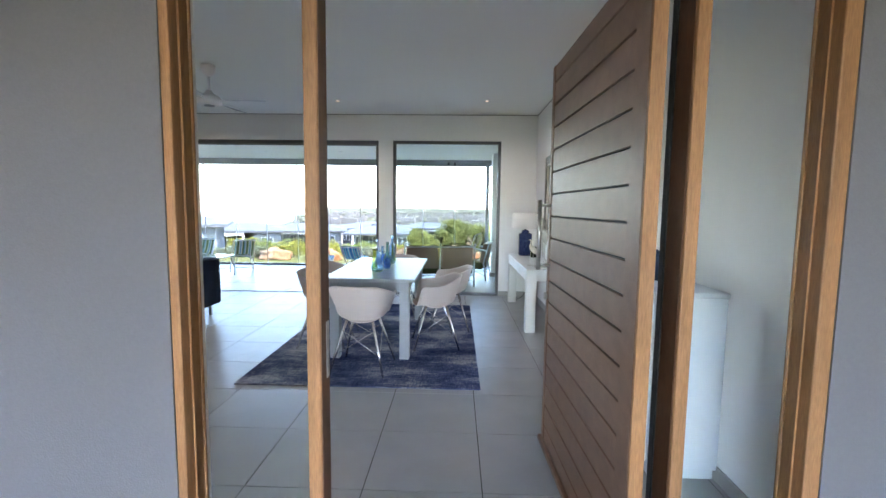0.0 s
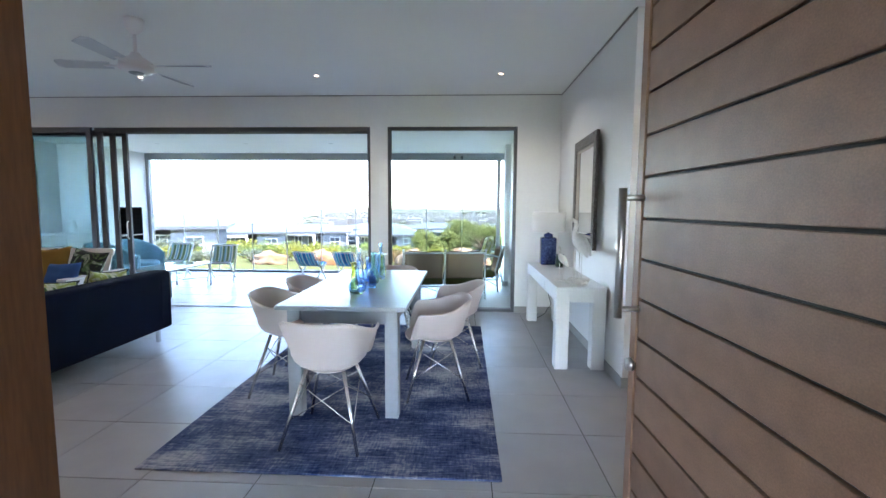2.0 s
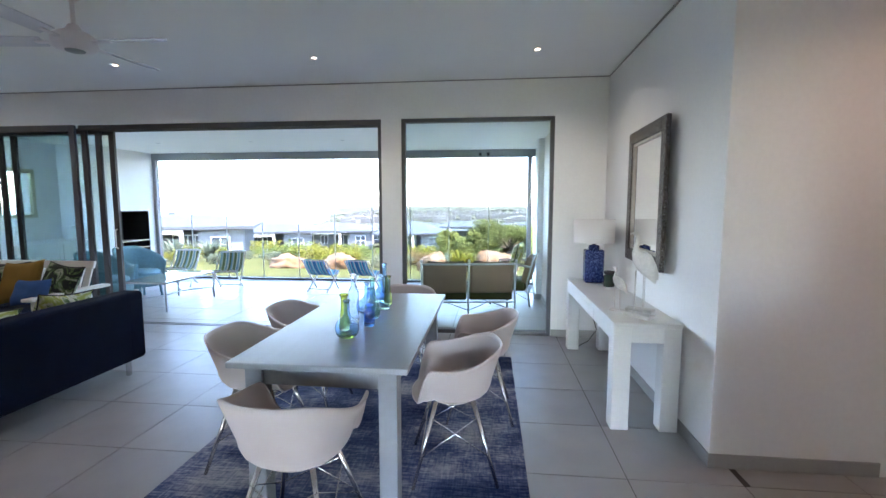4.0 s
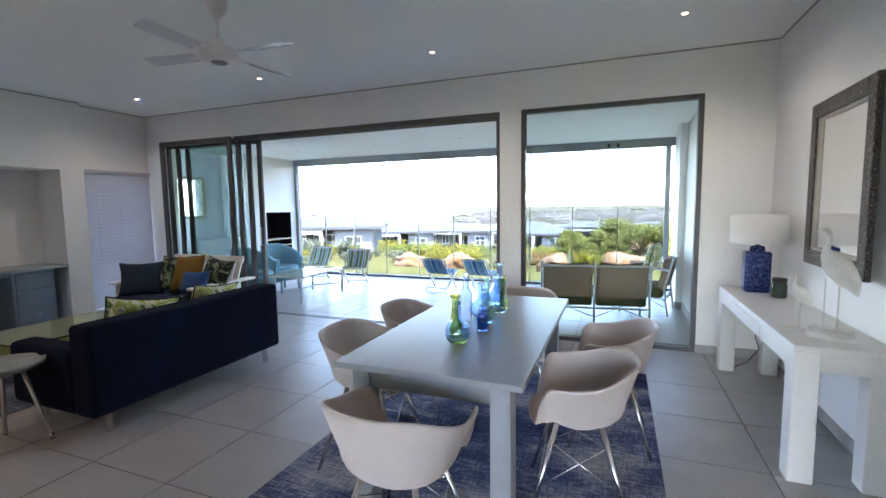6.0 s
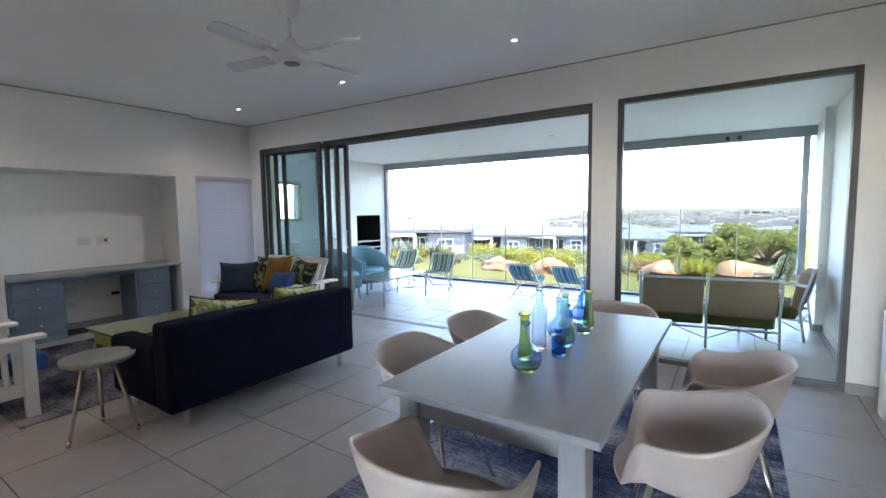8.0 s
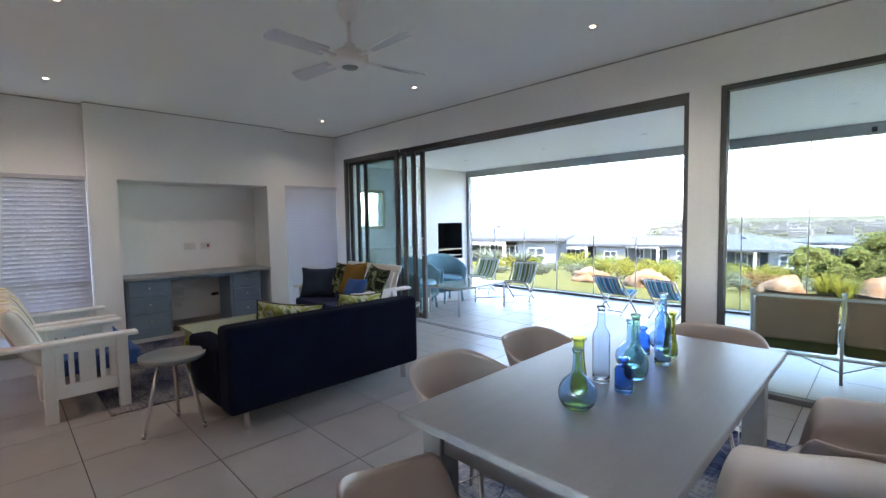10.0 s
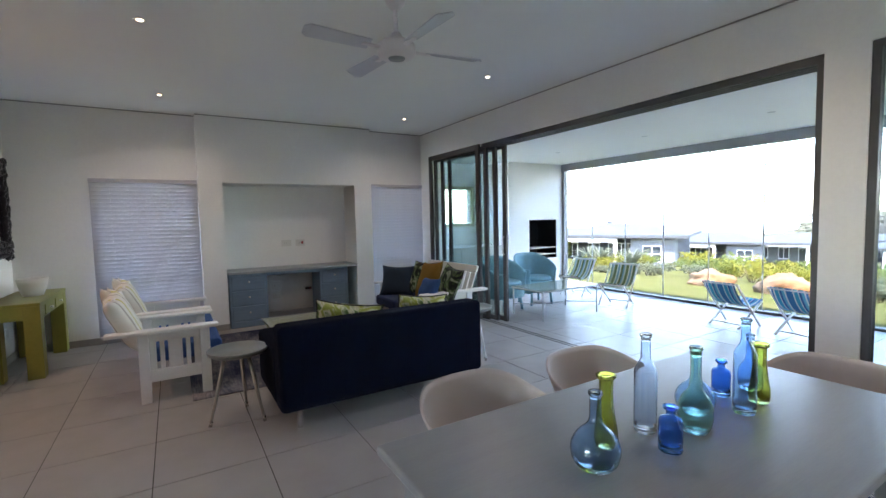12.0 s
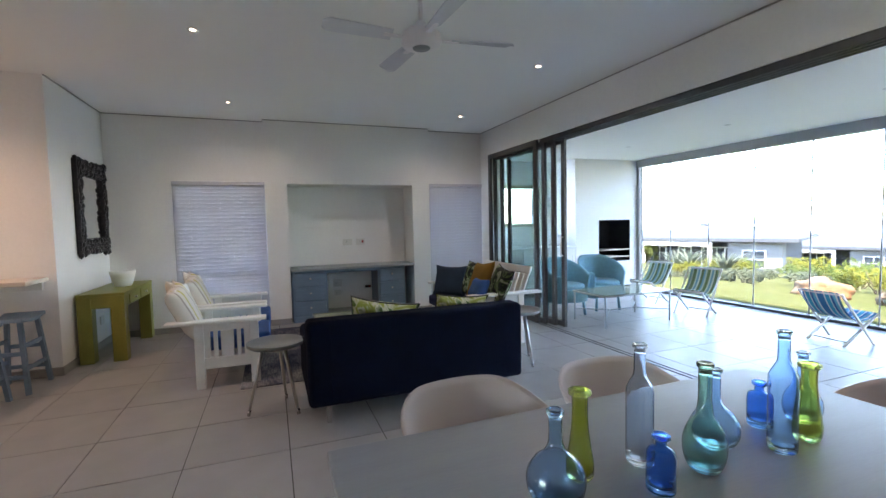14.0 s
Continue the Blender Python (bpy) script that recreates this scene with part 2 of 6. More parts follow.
def sweep_bm(bm, pts, radii, n=8, caps=True):
    """A tube through the points."""
    pts = [Vector(p) for p in pts]
    if not isinstance(radii, (list, tuple)):
        radii = [radii] * len(pts)
    rings, up = [], None
    for i, p in enumerate(pts):
        d = (pts[min(i + 1, len(pts) - 1)] - pts[max(i - 1, 0)]).normalized()
        if up is None:
            up = d.orthogonal().normalized()
        up = (up - d * up.dot(d)).normalized()
        side = d.cross(up)
        rings.append([bm.verts.new(p + radii[i] * (math.cos(2 * math.pi * k / n) * up + math.sin(2 * math.pi * k / n) * side)) for k in range(n)])
    for a, b in zip(rings, rings[1:]):
        for k in range(n):
            bm.faces.new((a[k], a[(k + 1) % n], b[(k + 1) % n], b[k]))
    if caps:
        bm.faces.new(rings[0][::-1])
        bm.faces.new(rings[-1])
    return bm


def tube(name, pts, radii, mat, parent=None, label="", n=8):
    return part(name, sweep_bm(bmesh.new(), pts, radii, n), mat, parent, label, True)


def lathe_bm(bm, profile, n=24, at=(0, 0, 0), close=True):
    rings = []
    for r, z in profile:
        if r < 1e-5:
            rings.append([bm.verts.new((at[0], at[1], at[2] + z))])
        else:
            rings.append([bm.verts.new((at[0] + r * math.cos(2 * math.pi * k / n), at[1] + r * math.sin(2 * math.pi * k / n), at[2] + z)) for k in range(n)])
    for a, b in zip(rings, rings[1:]):
        for k in range(n):
            k2 = (k + 1) % n
            if len(a) == 1 and len(b) == 1:
                continue
            if len(a) == 1:
                bm.faces.new((a[0], b[k2], b[k]))
            elif len(b) == 1:
                bm.faces.new((a[k], a[k2], b[0]))
            else:
                bm.faces.new((a[k], a[k2], b[k2], b[k]))
    return bm


def lathe(name, profile, mat, parent=None, label="", n=24, at=(0, 0, 0)):
    return part(name, lathe_bm(bmesh.new(), profile, n, at), mat, parent, label, True)


def surface_bm(fn, nu, nv, thick=0.0, wrap=False):
    bm = bmesh.new()
    g = [[bm.verts.new(fn(i / nu, j / nv)) for j in range(nv + 1)] for i in range(nu if wrap else nu + 1)]
    for i in range(nu):
        for j in range(nv):
            i2 = (i + 1) % len(g)
            bm.faces.new((g[i][j], g[i2][j], g[i2][j + 1], g[i][j + 1]))
    if thick:
        bmesh.ops.recalc_face_normals(bm, faces=bm.faces)
        bmesh.ops.solidify(bm, geom=bm.faces[:], thickness=thick)
    return bm


def structure(name, boxes, mat, label, category, bevel=0.0):
    """A piece of the setting out of butted boxes."""
    bm = bmesh.new()
    for lo, hi in boxes:
        box_bm(bm, lo, hi, bevel)
    return tagged(part(name, bm, mat), label, category, kind="structure")


# ---- the rooms: walls, floors, ceilings ----
X0, XC, X1 = -6.36, -6.22, 1.80        # left wall, pillar face, console wall
YN, YT = 7.54, 11.02                   # sliding-door wall, terrace glazing
H, HT, HEAD = 2.91, 2.56, 2.50         # ceilings and door head
T = 0.25

structure("wall_north", [((X0 - T, YN, HEAD), (X1 + T, YN + T, H + 0.2)), ((X0 - T, YN, 0), (-6.05, YN + T, HEAD)),
                         ((-0.74, YN, 0), (-0.505, YN + T, HEAD)), ((1.23, YN, 0), (X1 + T, YN + T, HEAD))],
          WHITE_WALL, "white plastered wall with sliding door and window openings", "wall")
structure("wall_east", [((X1, 4.99, 0), (2.7, YN, H + 0.2)), ((1.945, 2.06, 0), (2.2, 3.5, H + 0.2)), ((2.7, 4.99, 0), (4.4, 5.2, H + 0.2)),
                        ((2.2, 3.3, 0), (4.4, 3.5, H + 0.2)), ((4.4, 3.3, 0), (4.6, 5.2, H + 0.2))],
          WHITE_WALL, "white plastered wall beside the entrance with passage opening", "wall")
# left wall: window bays either side of a pillar with a deep niche
structure("wall_west", [((X0 - T, 2.2, 2.02), (X0, 4.11, H + 0.2)), ((X0 - T, 2.2, 0), (X0, 3.02, 2.02)), ((X0 - T, 3.02, 0), (X0, 4.05, 0.10)), ((X0 - T, 4.05, 0), (X0, 4.11, 2.02)),
                        ((X0 - T, 6.55, 2.03), (X0, YN, H + 0.2)), ((X0 - T, 6.55, 0), (X0, YN, 0.10)), ((X0 - T, 7.46, 0.10), (X0, YN, 2.03)), ((X0 - T, 6.55, 0.10), (X0, 6.61, 2.03))],
          WHITE_WALL, "white plastered wall with two tall window openings", "wall")
structure("pillar_west", [((X0 - T, 4.11, 2.02), (XC, 6.55, H + 0.2)), ((X0 - 0.62, 4.11, 0), (XC, 4.40, 2.02)), ((X0 - 0.62, 6.27, 0), (XC, 6.55, 2.02)),
                          ((X0 - 0.62, 4.40, 0), (X0 - 0.38, 6.27, 2.02)), ((X0 - 0.62, 4.11, 2.02), (X0 - T, 6.55, 2.2))],
          WHITE_WALL, "white plastered chimney breast with a deep desk niche", "wall")
structure("wall_south", [((X0 - T, 1.95, 0), (-4.83, 2.2, H + 0.2)), ((-5.08, -0.6, 0), (-4.83, 1.95, H + 0.2)), ((-5.08, -0.85, 0), (-2.6, -0.6, H + 0.2)),
                         ((-2.6, -0.85, 0), (-2.4, 1.83, H + 0.2))],
          WHITE_WALL, "white plastered wall beside the kitchen bar", "wall")
structure("wall_entrance", [((-2.6, 1.95, 0), (-0.50, 2.06, H + 0.2)), ((1.858, 1.95, 0), (2.2, 2.06, H + 0.2)), ((-0.50, 1.95, 2.36), (1.858, 2.06, H + 0.2))],
          WHITE_WALL, "white plastered inner face of the entrance wall", "wall")
structure("wall_porch", [((-2.4, 1.838, 0), (-0.50, 1.949, H + 0.2)), ((1.858, 1.838, 0), (3.6, 1.949, H + 0.2)), ((-0.50, 1.838, 2.36), (1.858, 1.949, H + 0.2))],
          GREY_WALL, "grey textured plaster outside the front door", "wall")
# Unseen side walls, run far back to cut daylight at the door.
structure("wall_porch_unseen_sides", [((-2.4, -5.2, 0), (-2.2, 1.83, H)), ((3.4, -5.2, 0), (3.6, 1.83, H))],
          GREY_WALL, "grey textured plaster outside the front door", "wall")
# Unseen wall added to block sky light; its gateway sets how much enters.
structure("wall_porch_light_stop", [((-2.4, -5.4, 0), (-1.5, -5.2, H)), ((2.7, -5.4, 0), (3.6, -5.2, H)), ((-1.5, -5.4, 2.6), (2.7, -5.2, H))],
          GREY_WALL, "unseen grey plaster wall with a gateway, added to block daylight", "wall")
structure("ceiling", [((X0 - T, 2.06, H), (4.6, YN + T, H + 0.15)), ((-5.08, -0.85, H), (-2.4, 2.06, H + 0.15))], CEILING, "smooth white painted ceiling", "ceiling")
structure("ceiling_terrace", [((-7.4, YN + T, HT), (1.6, YT + 0.25, HT + 0.5))], CEILING, "white terrace ceiling slab", "ceiling")
# Unseen roof, deepened to dim the daylight on the entrance.
structure("ceiling_porch_unseen", [((-2.4, -5.2, H), (3.6, 1.83, H + 0.2))], CEILING, "unseen white porch roof, added to shade the entrance", "ceiling")
# Grey strips stand in for the shadow line where walls meet the ceiling.
structure("ceiling_shade_line", [((X0, YN - 0.012, H - 0.010), (X1, YN, H)), ((X1 - 0.012, 4.99, H - 0.010), (X1, YN - 0.012, H)),
                         ((X0, 2.2, H - 0.010), (-4.83, 2.212, H)), ((X0, 2.212, H - 0.010), (X0 + 0.012, 4.11, H)),
                         ((XC, 4.11, H - 0.010), (XC + 0.012, 6.55, H)), ((X0, 6.55, H - 0.010), (X0 + 0.012, YN - 0.012, H))], SKIRT, "thin grey strip painting the shadow line under the ceiling", "trim")
structure("floor", [((X0 - 0.4, -0.85, -0.25), (4.6, YN + T, -0.004)), ((-7.4, YN + T, -0.25), (1.6, YT + 0.15, -0.004)), ((-2.4, -5.2, -0.25), (3.6, -0.85, -0.004))], GROUT,
          "grouted floor under large pale porcelain tiles", "floor")
# skirtings
SK = 0.085
structure("baseboard", [((-0.74, YN - 0.01, 0), (-0.505, YN, SK)), ((1.23, YN - 0.01, 0), (X1 - 0.01, YN, SK)), ((X1 - 0.01, 4.99, 0), (X1, YN, SK)),
                        ((X1 - 0.01, 4.98, 0), (2.7, 4.99, SK)), ((1.935, 2.06, 0), (1.945, 3.5, SK)), ((X0, 2.2, 0), (X0 + 0.01, 4.11, SK)),
                        ((X0 + 0.01, 2.2, 0), (-4.83, 2.21, SK)), ((-4.83, 0.0, 0), (-4.82, 2.21, SK)), ((XC, 4.11, 0), (XC + 0.01, 4.40, SK)), ((XC, 6.27, 0), (XC + 0.01, 6.55, SK)),
                        ((X0 - 0.38, 4.40, 0), (X0 - 0.37, 6.27, SK)), ((-2.6, 2.06, 0), (-0.50, 2.07, SK))], SKIRT, "grey porcelain tile skirting", "baseboard", 0.002)
# terrace walls
structure("wall_terrace_west", [((-7.25, YN + T, 0), (-7.0, 8.25, HT)), ((-7.25, 9.1, 0), (-7.0, 9.52, HT)), ((-7.25, 8.25, 0), (-7.0, 9.1, 1.3)), ((-7.25, 8.25, 2.1), (-7.0, 9.1, HT)),
                                ((-7.25, 9.52, 0), (-6.4, 10.06, HT)), ((-7.25, 10.83, 0), (-6.4, YT + 0.12, HT)), ((-7.25, 10.06, 0), (-6.4, 10.83, 0.59)), ((-7.25, 10.06, 1.40), (-6.4, 10.83, HT)),
                                ((-7.25, 10.06, 0.59), (-7.0, 10.83, 1.40))],
          WHITE_WALL, "white plastered terrace wall with a built-in fireplace", "wall")
structure("wall_terrace_east", [((1.36, YN + T, 0), (1.6, YT + 0.12, HT)), ((1.27, 9.62, 0), (1.36, 9.95, HT))], WHITE_WALL, "white plastered terrace side wall", "wall")
structure("baseboard_terrace", [((1.35, YN + T, 0), (1.36, 9.62, SK)), ((1.26, 9.62, 0), (1.27, 9.95, SK)), ((1.26, 9.61, 0), (1.36, 9.62, SK))], SKIRT, "grey tile skirting on the terrace", "baseboard", 0.002)


# ---- floor tiles ----
def tile_floor(parent, xa, xb, ya, yb, px, py, ox, oy, skip=()):
    me = bpy.data.meshes.new("tile")
    bm = box_bm(bmesh.new(), (-0.5, -0.5, -0.004), (0.5, 0.5, 0.0), 0.0)
    bm.to_mesh(me)
    bm.free()
    me.materials.append(TILE)
    i0, i1 = math.floor((xa - ox) / px), math.ceil((xb - ox) / px)
    j0, j1 = math.floor((ya - oy) / py), math.ceil((yb - oy) / py)
    for i in range(i0, i1):
        for j in range(j0, j1):
            a, b = max(ox + i * px + 0.003, xa), min(ox + (i + 1) * px - 0.003, xb)
            c, d = max(oy + j * py + 0.003, ya), min(oy + (j + 1) * py - 0.003, yb)
            if b - a < 0.02 or d - c < 0.02:
                continue
            if any(p <= (a + b) / 2 <= q and r <= (c + d) / 2 <= s for p, q, r, s in skip):
                continue
            o = new("tile", me)
            o.parent = parent
            o.matrix_basis = pose((a + b) / 2, (c + d) / 2, 0.0) @ Matrix.Diagonal((b - a, d - c, 1, 1))


PX, PY, OX, OY = 0.612, 0.60, 0.075, 3.02

# ---- big sliding door, fixed window, terrace glazing ----
def framed(parent, name, x0, x1, y0, y1, z0, z1, w, mat, glass=True, glass_mat=None):
    """Four mitred bars round a pane, as parts of one leaf."""
    leaf = box(name, (x0, y0, z0), (x0 + w, y1, z1), mat, parent)
    box("stile", (x1 - w, y0, z0), (x1, y1, z1), mat, leaf)
    box("top_rail", (x0 + w, y0, z1 - w), (x1 - w, y1, z1), mat, leaf)
    box("bottom_rail", (x0 + w, y0, z0), (x1 - w, y1, z0 + w), mat, leaf)
    if glass:
        p = box("pane", (x0 + w, (y0 + y1) / 2 - 0.003, z0 + w), (x1 - w, (y0 + y1) / 2 + 0.003, z1 - w), glass_mat or GLASS, leaf, bevel=0)
        p.visible_shadow = False
    return leaf


slider = thing("door_1", "open grey aluminium sliding door with leaves stacked aside", "sliding door", kind="structure")
framed(slider, "stile", -6.04, -4.62, 7.515, 7.555, 0.02, 2.50, 0.075, ALU, glass_mat=PANE)
for k in range(3):
    yy = 7.575 + 0.058 * k
    framed(slider, "stile", -5.98 + 0.13 * k, -4.52 + 0.135 * k, yy, yy + 0.04, 0.02, 2.47, 0.07, ALU, glass_mat=PANE)
for k in range(4):
    yy = 7.555 + 0.058 * k
    box("track", (-4.6, yy, 2.44), (-0.74, yy + 0.02, 2.50), ALU, slider)
    if k < 2:
        box("floor_track", (-6.04, yy, -0.003), (-0.74, yy + 0.014, 0.005), ALU, slider)
box("door_jamb", (-0.78, 7.545, 0.0), (-0.74, 7.785, 2.44), ALU, slider)
tube("pull_handle", [(-4.285, 7.69, 0.95), (-4.285, 7.66, 0.97), (-4.285, 7.66, 1.18), (-4.285, 7.69, 1.2)], 0.01, STEEL, slider)

win = thing("window_1", "tall fixed window in a grey aluminium frame", "window", kind="structure")
framed(win, "window_frame", -0.505, 1.23, 7.55, 7.63, 0.0, 2.50, 0.045, ALU, glass_mat=PANE)

glazing = thing("window_2", "frameless folding glass panels under a grey aluminium track", "window", kind="structure")
box("head_track", (-6.4, YT - 0.04, 2.42), (1.36, YT + 0.1, HT), ALU_LIGHT, glazing)
box("floor_track", (-6.4, YT - 0.04, 0.0), (1.36, YT + 0.1, 0.035), ALU, glazing)
box("side_post", (-6.4, YT - 0.03, 0.035), (-6.33, YT + 0.08, 2.42), ALU_LIGHT, glazing)
box("side_post", (1.22, YT - 0.03, 0.035), (1.30, YT + 0.08, 2.42), ALU_LIGHT, glazing)
NP = 10
for k in range(NP):
    a = -6.385 + 0.764 * k
    b = -6.385 + 0.764 * (k + 1)
    p = box("pane", (max(a + 0.002, -6.33), YT + 0.02, 0.035), (min(b - 0.002, 1.22), YT + 0.03, 2.42), VIEW_DIMMER, glazing, bevel=0)
    p.visible_shadow = False
    if k:
        s = box("edge_seal", (a - 0.007, YT + 0.016, 0.04), (a + 0.005, YT + 0.034, 2.42), ALU_LIGHT, glazing, bevel=0)
for x in (0.30, 0.45):
    box("roller", (x, YT - 0.07, 2.44), (x + 0.05, YT - 0.04, 2.50), BLACK, glazing)

# ---- entrance frame and pivot door ----
entry = thing("door_frame_1", "warm oiled hardwood entrance frame with glazed sidelights", "door frame", kind="structure")
for x0, x1, ya, yb in ((-0.50, -0.465, 1.842, 1.985), (-0.01, 0.042, 1.868, 1.975), (1.338, 1.386, 1.868, 2.03), (1.800, 1.858, 1.842, 1.985)):
    box("jamb", (x0, ya, 0.0), (x1, yb, 2.36), TIMBER, entry, bevel=0.005, seg=2)
for x0, x1 in ((-0.465, -0.457), (-0.016, -0.01), (1.386, 1.392), (1.792, 1.800)):
    box("glazing_bead", (x0, 1.89, 0.0), (x1, 1.915, 2.30), TIMBER, entry, bevel=0.004)
    box("rebate", (x0, 1.955, 0.0), (x1, 1.972, 2.30), TIMBER, entry, bevel=0.004)
# Thin strip that paints the shade on the hinge-side jamb face.
box("jamb_shade_strip", (1.333, 1.875, 0.0), (1.338, 2.03, 2.30), SHADED_TIMBER, entry, "dark brown jamb strip with painted shade")
box("door_stop", (1.325, 1.99, 0.0), (1.333, 2.03, 2.30), BLACK, entry)
for x0, x1 in ((-0.465, -0.01), (0.042, 1.338), (1.386, 1.800)):
    box("head", (x0, 1.845, 2.30), (x1, 2.055, 2.36), TIMBER, entry, bevel=0.006)
for x0, x1 in ((-0.457, -0.016), (1.392, 1.792)):
    p = box("pane", (x0, 1.900, 0.0), (x1, 1.908, 2.30), GLASS, entry, bevel=0)
    p.visible_shadow = False
# Painted shade again, on the latch-side jamb face.
box("jamb_shade_sheet", (0.042, 1.874, 0.0), (0.0445, 1.973, 2.30), SHADED_TIMBER, entry, "dark brown sheet painting the shade inside the jamb", bevel=0)
box("strike_plate", (0.0445, 1.93, 0.78), (0.0475, 1.96, 1.0), STEEL, entry)

# leaf: local x runs from the pivot edge to the free edge, y is thickness
door = thing("door_2", "open brown timber pivot door with horizontal grooved boards", "door", Matrix.Translation((1.115, 1.70, 0.0)) @ pose(0, 0, 0, 0, 0, 91.6), kind="structure")
DW, DH = 1.25, 2.25
box("stile", (0.0, -0.048, 0.02), (0.112, 0.0, DH), LEAF_WOOD, door, bevel=0.003)
box("stile", (DW - 0.045, -0.048, 0.02), (DW, 0.0, DH), LEAF_WOOD, door, bevel=0.003)
EDGES = [0.02] + [0.1315 + 0.1265 * k for k in range(17)] + [DH]
for za, zb in zip(EDGES, EDGES[1:]):
    box("board", (0.115, -0.042, za + 0.004), (DW - 0.048, -0.004, zb - 0.004), LEAF_WOOD, door, bevel=0.002)
box("core", (0.112, -0.032, 0.02), (DW - 0.045, -0.016, DH), BLACK, door, bevel=0)
box("edge_strip", (-0.012, -0.048, 0.02), (0.0, 0.0, DH), TIMBER, door, bevel=0.002)
box("weather_bar", (0.0, 0.001, 0.022), (DW - 0.01, 0.026, 0.058), LEAF_WOOD, door, "timber weather bar along the foot", bevel=0.008, seg=2)
hdl = tube("pull_handle", [(DW - 0.06, 0.065, 1.085), (DW - 0.06, 0.065, 1.49)], 0.0125, STEEL, door, "brushed steel bar handle", 14)
for z in (1.113, 1.46):
    tube("standoff", [(DW - 0.06, 0.0, z), (DW - 0.06, 0.065, z)], 0.009, STEEL, hdl, n=10)
tube("lock_cylinder", [(DW - 0.025, -0.002, 0.922), (DW - 0.025, 0.016, 0.922)], 0.022, STEEL, door, "round steel lock", 16)


# ---- venetian blinds ----
def blind(name, y0, y1, z0, z1, x):
    b = thing(name, "white horizontal venetian blind, lowered and nearly closed", "blind")
    box("headrail", (x - 0.03, y0, z1 - 0.05), (x + 0.03, y1, z1), BLIND, b)
    n = int((z1 - 0.06 - z0) / 0.05)
    me = None
    for k in range(n):
        z = z1 - 0.075 - k * 0.05
        if me is None:
            def f(u, v):
                return (0.0285 * (2 * v - 1) * math.cos(1.27), (y0 + 0.002) + (y1 - y0 - 0.004) * u, 0.0285 * (2 * v - 1) * math.sin(1.27) + 0.007 * (1 - (2 * v - 1) ** 2))
            s = part("slat", surface_bm(f, 1, 4, 0.0015), BLIND, b, smooth=False)
            me = s.data
        else:
            s = new("slat", me)
            s.parent = b
        s.location = (x, 0, z)
    box("bottom_rail", (x - 0.02, y0 + 0.01, z0), (x + 0.02, y1 - 0.01, z0 + 0.02), BLIND, b)
    for f in (0.18, 0.5, 0.82):
        box("ladder_cord", (x + 0.024, y0 + (y1 - y0) * f - 0.001, z0), (x + 0.026, y0 + (y1 - y0) * f + 0.001, z1 - 0.05), BLIND, b, bevel=0)
    return b


blind("venetian_blind", 2.95, 4.104, 0.07, 2.05, X0 + 0.034)
blind("venetian_blind", 6.558, 7.525, 0.07, 2.05, X0 + 0.034)
for i, (a, b) in enumerate(((3.02, 4.05), (6.61, 7.46))):
    w = thing("window_%d" % (3 + i), "tall aluminium window behind a blind", "window", kind="structure")
    box("window_frame", (X0 - 0.20, a, 0.10), (X0 - 0.15, a + 0.05, 2.02), ALU_LIGHT, w)
    box("window_frame", (X0 - 0.20, b - 0.05, 0.10), (X0 - 0.15, b, 2.02), ALU_LIGHT, w)
    box("transom", (X0 - 0.20, a + 0.05, 0.74), (X0 - 0.15, b - 0.05, 0.82), ALU_LIGHT, w)
    box("mullion", (X0 - 0.20, (a + b) / 2 - 0.03, 0.82), (X0 - 0.15, (a + b) / 2 + 0.03, 2.02), ALU_LIGHT, w)
    for z0, z1 in ((0.10, 0.74), (0.82, 2.02)):
        p = box("pane", (X0 - 0.18, a + 0.05, z0), (X0 - 0.174, b - 0.05, z1), GLASS, w, bevel=0)
        p.visible_shadow = False

# ---- ceiling downlights ----
LAMP = emitter("lamp_face", (1.0, 0.76, 0.50), 0.24)
UNLIT = material("unlit_lamp_face", (0.5, 0.5, 0.48), 0.3)
RIM = material("white_rim", (0.6, 0.6, 0.59), 0.4)
for x, y, z in ((0.93, 6.62, H), (-1.16, 6.64, H), (-3.233, 6.65, H), (-5.33, 6.73, H), (-5.41, 3.747, H), (-3.335, 3.675, H), (-3.44, 9.55, HT), (-1.87, 9.53, HT), (0.2, 9.53, HT), (-5.1, 9.55, HT)):
    d = thing("downlight", "small round recessed ceiling downlight", "downlight", pose(x, y, z), "ceiling downlights")
    lathe("rim", [(0.022, -0.001), (0.036, -0.003), (0.042, -0.001)], RIM, d, n=20)
    lathe("lamp", [(0.0, -0.002), (0.0215, -0.002)], LAMP if z == H else UNLIT, d, n=16)
    if z == H:
        spot_lamp("downlight_beam", (x, y, z - 0.02), 0.55, 150, (1.0, 0.86, 0.72))
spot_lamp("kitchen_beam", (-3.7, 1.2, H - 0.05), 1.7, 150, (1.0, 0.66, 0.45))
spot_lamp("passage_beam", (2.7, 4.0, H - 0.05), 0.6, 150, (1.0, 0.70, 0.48))

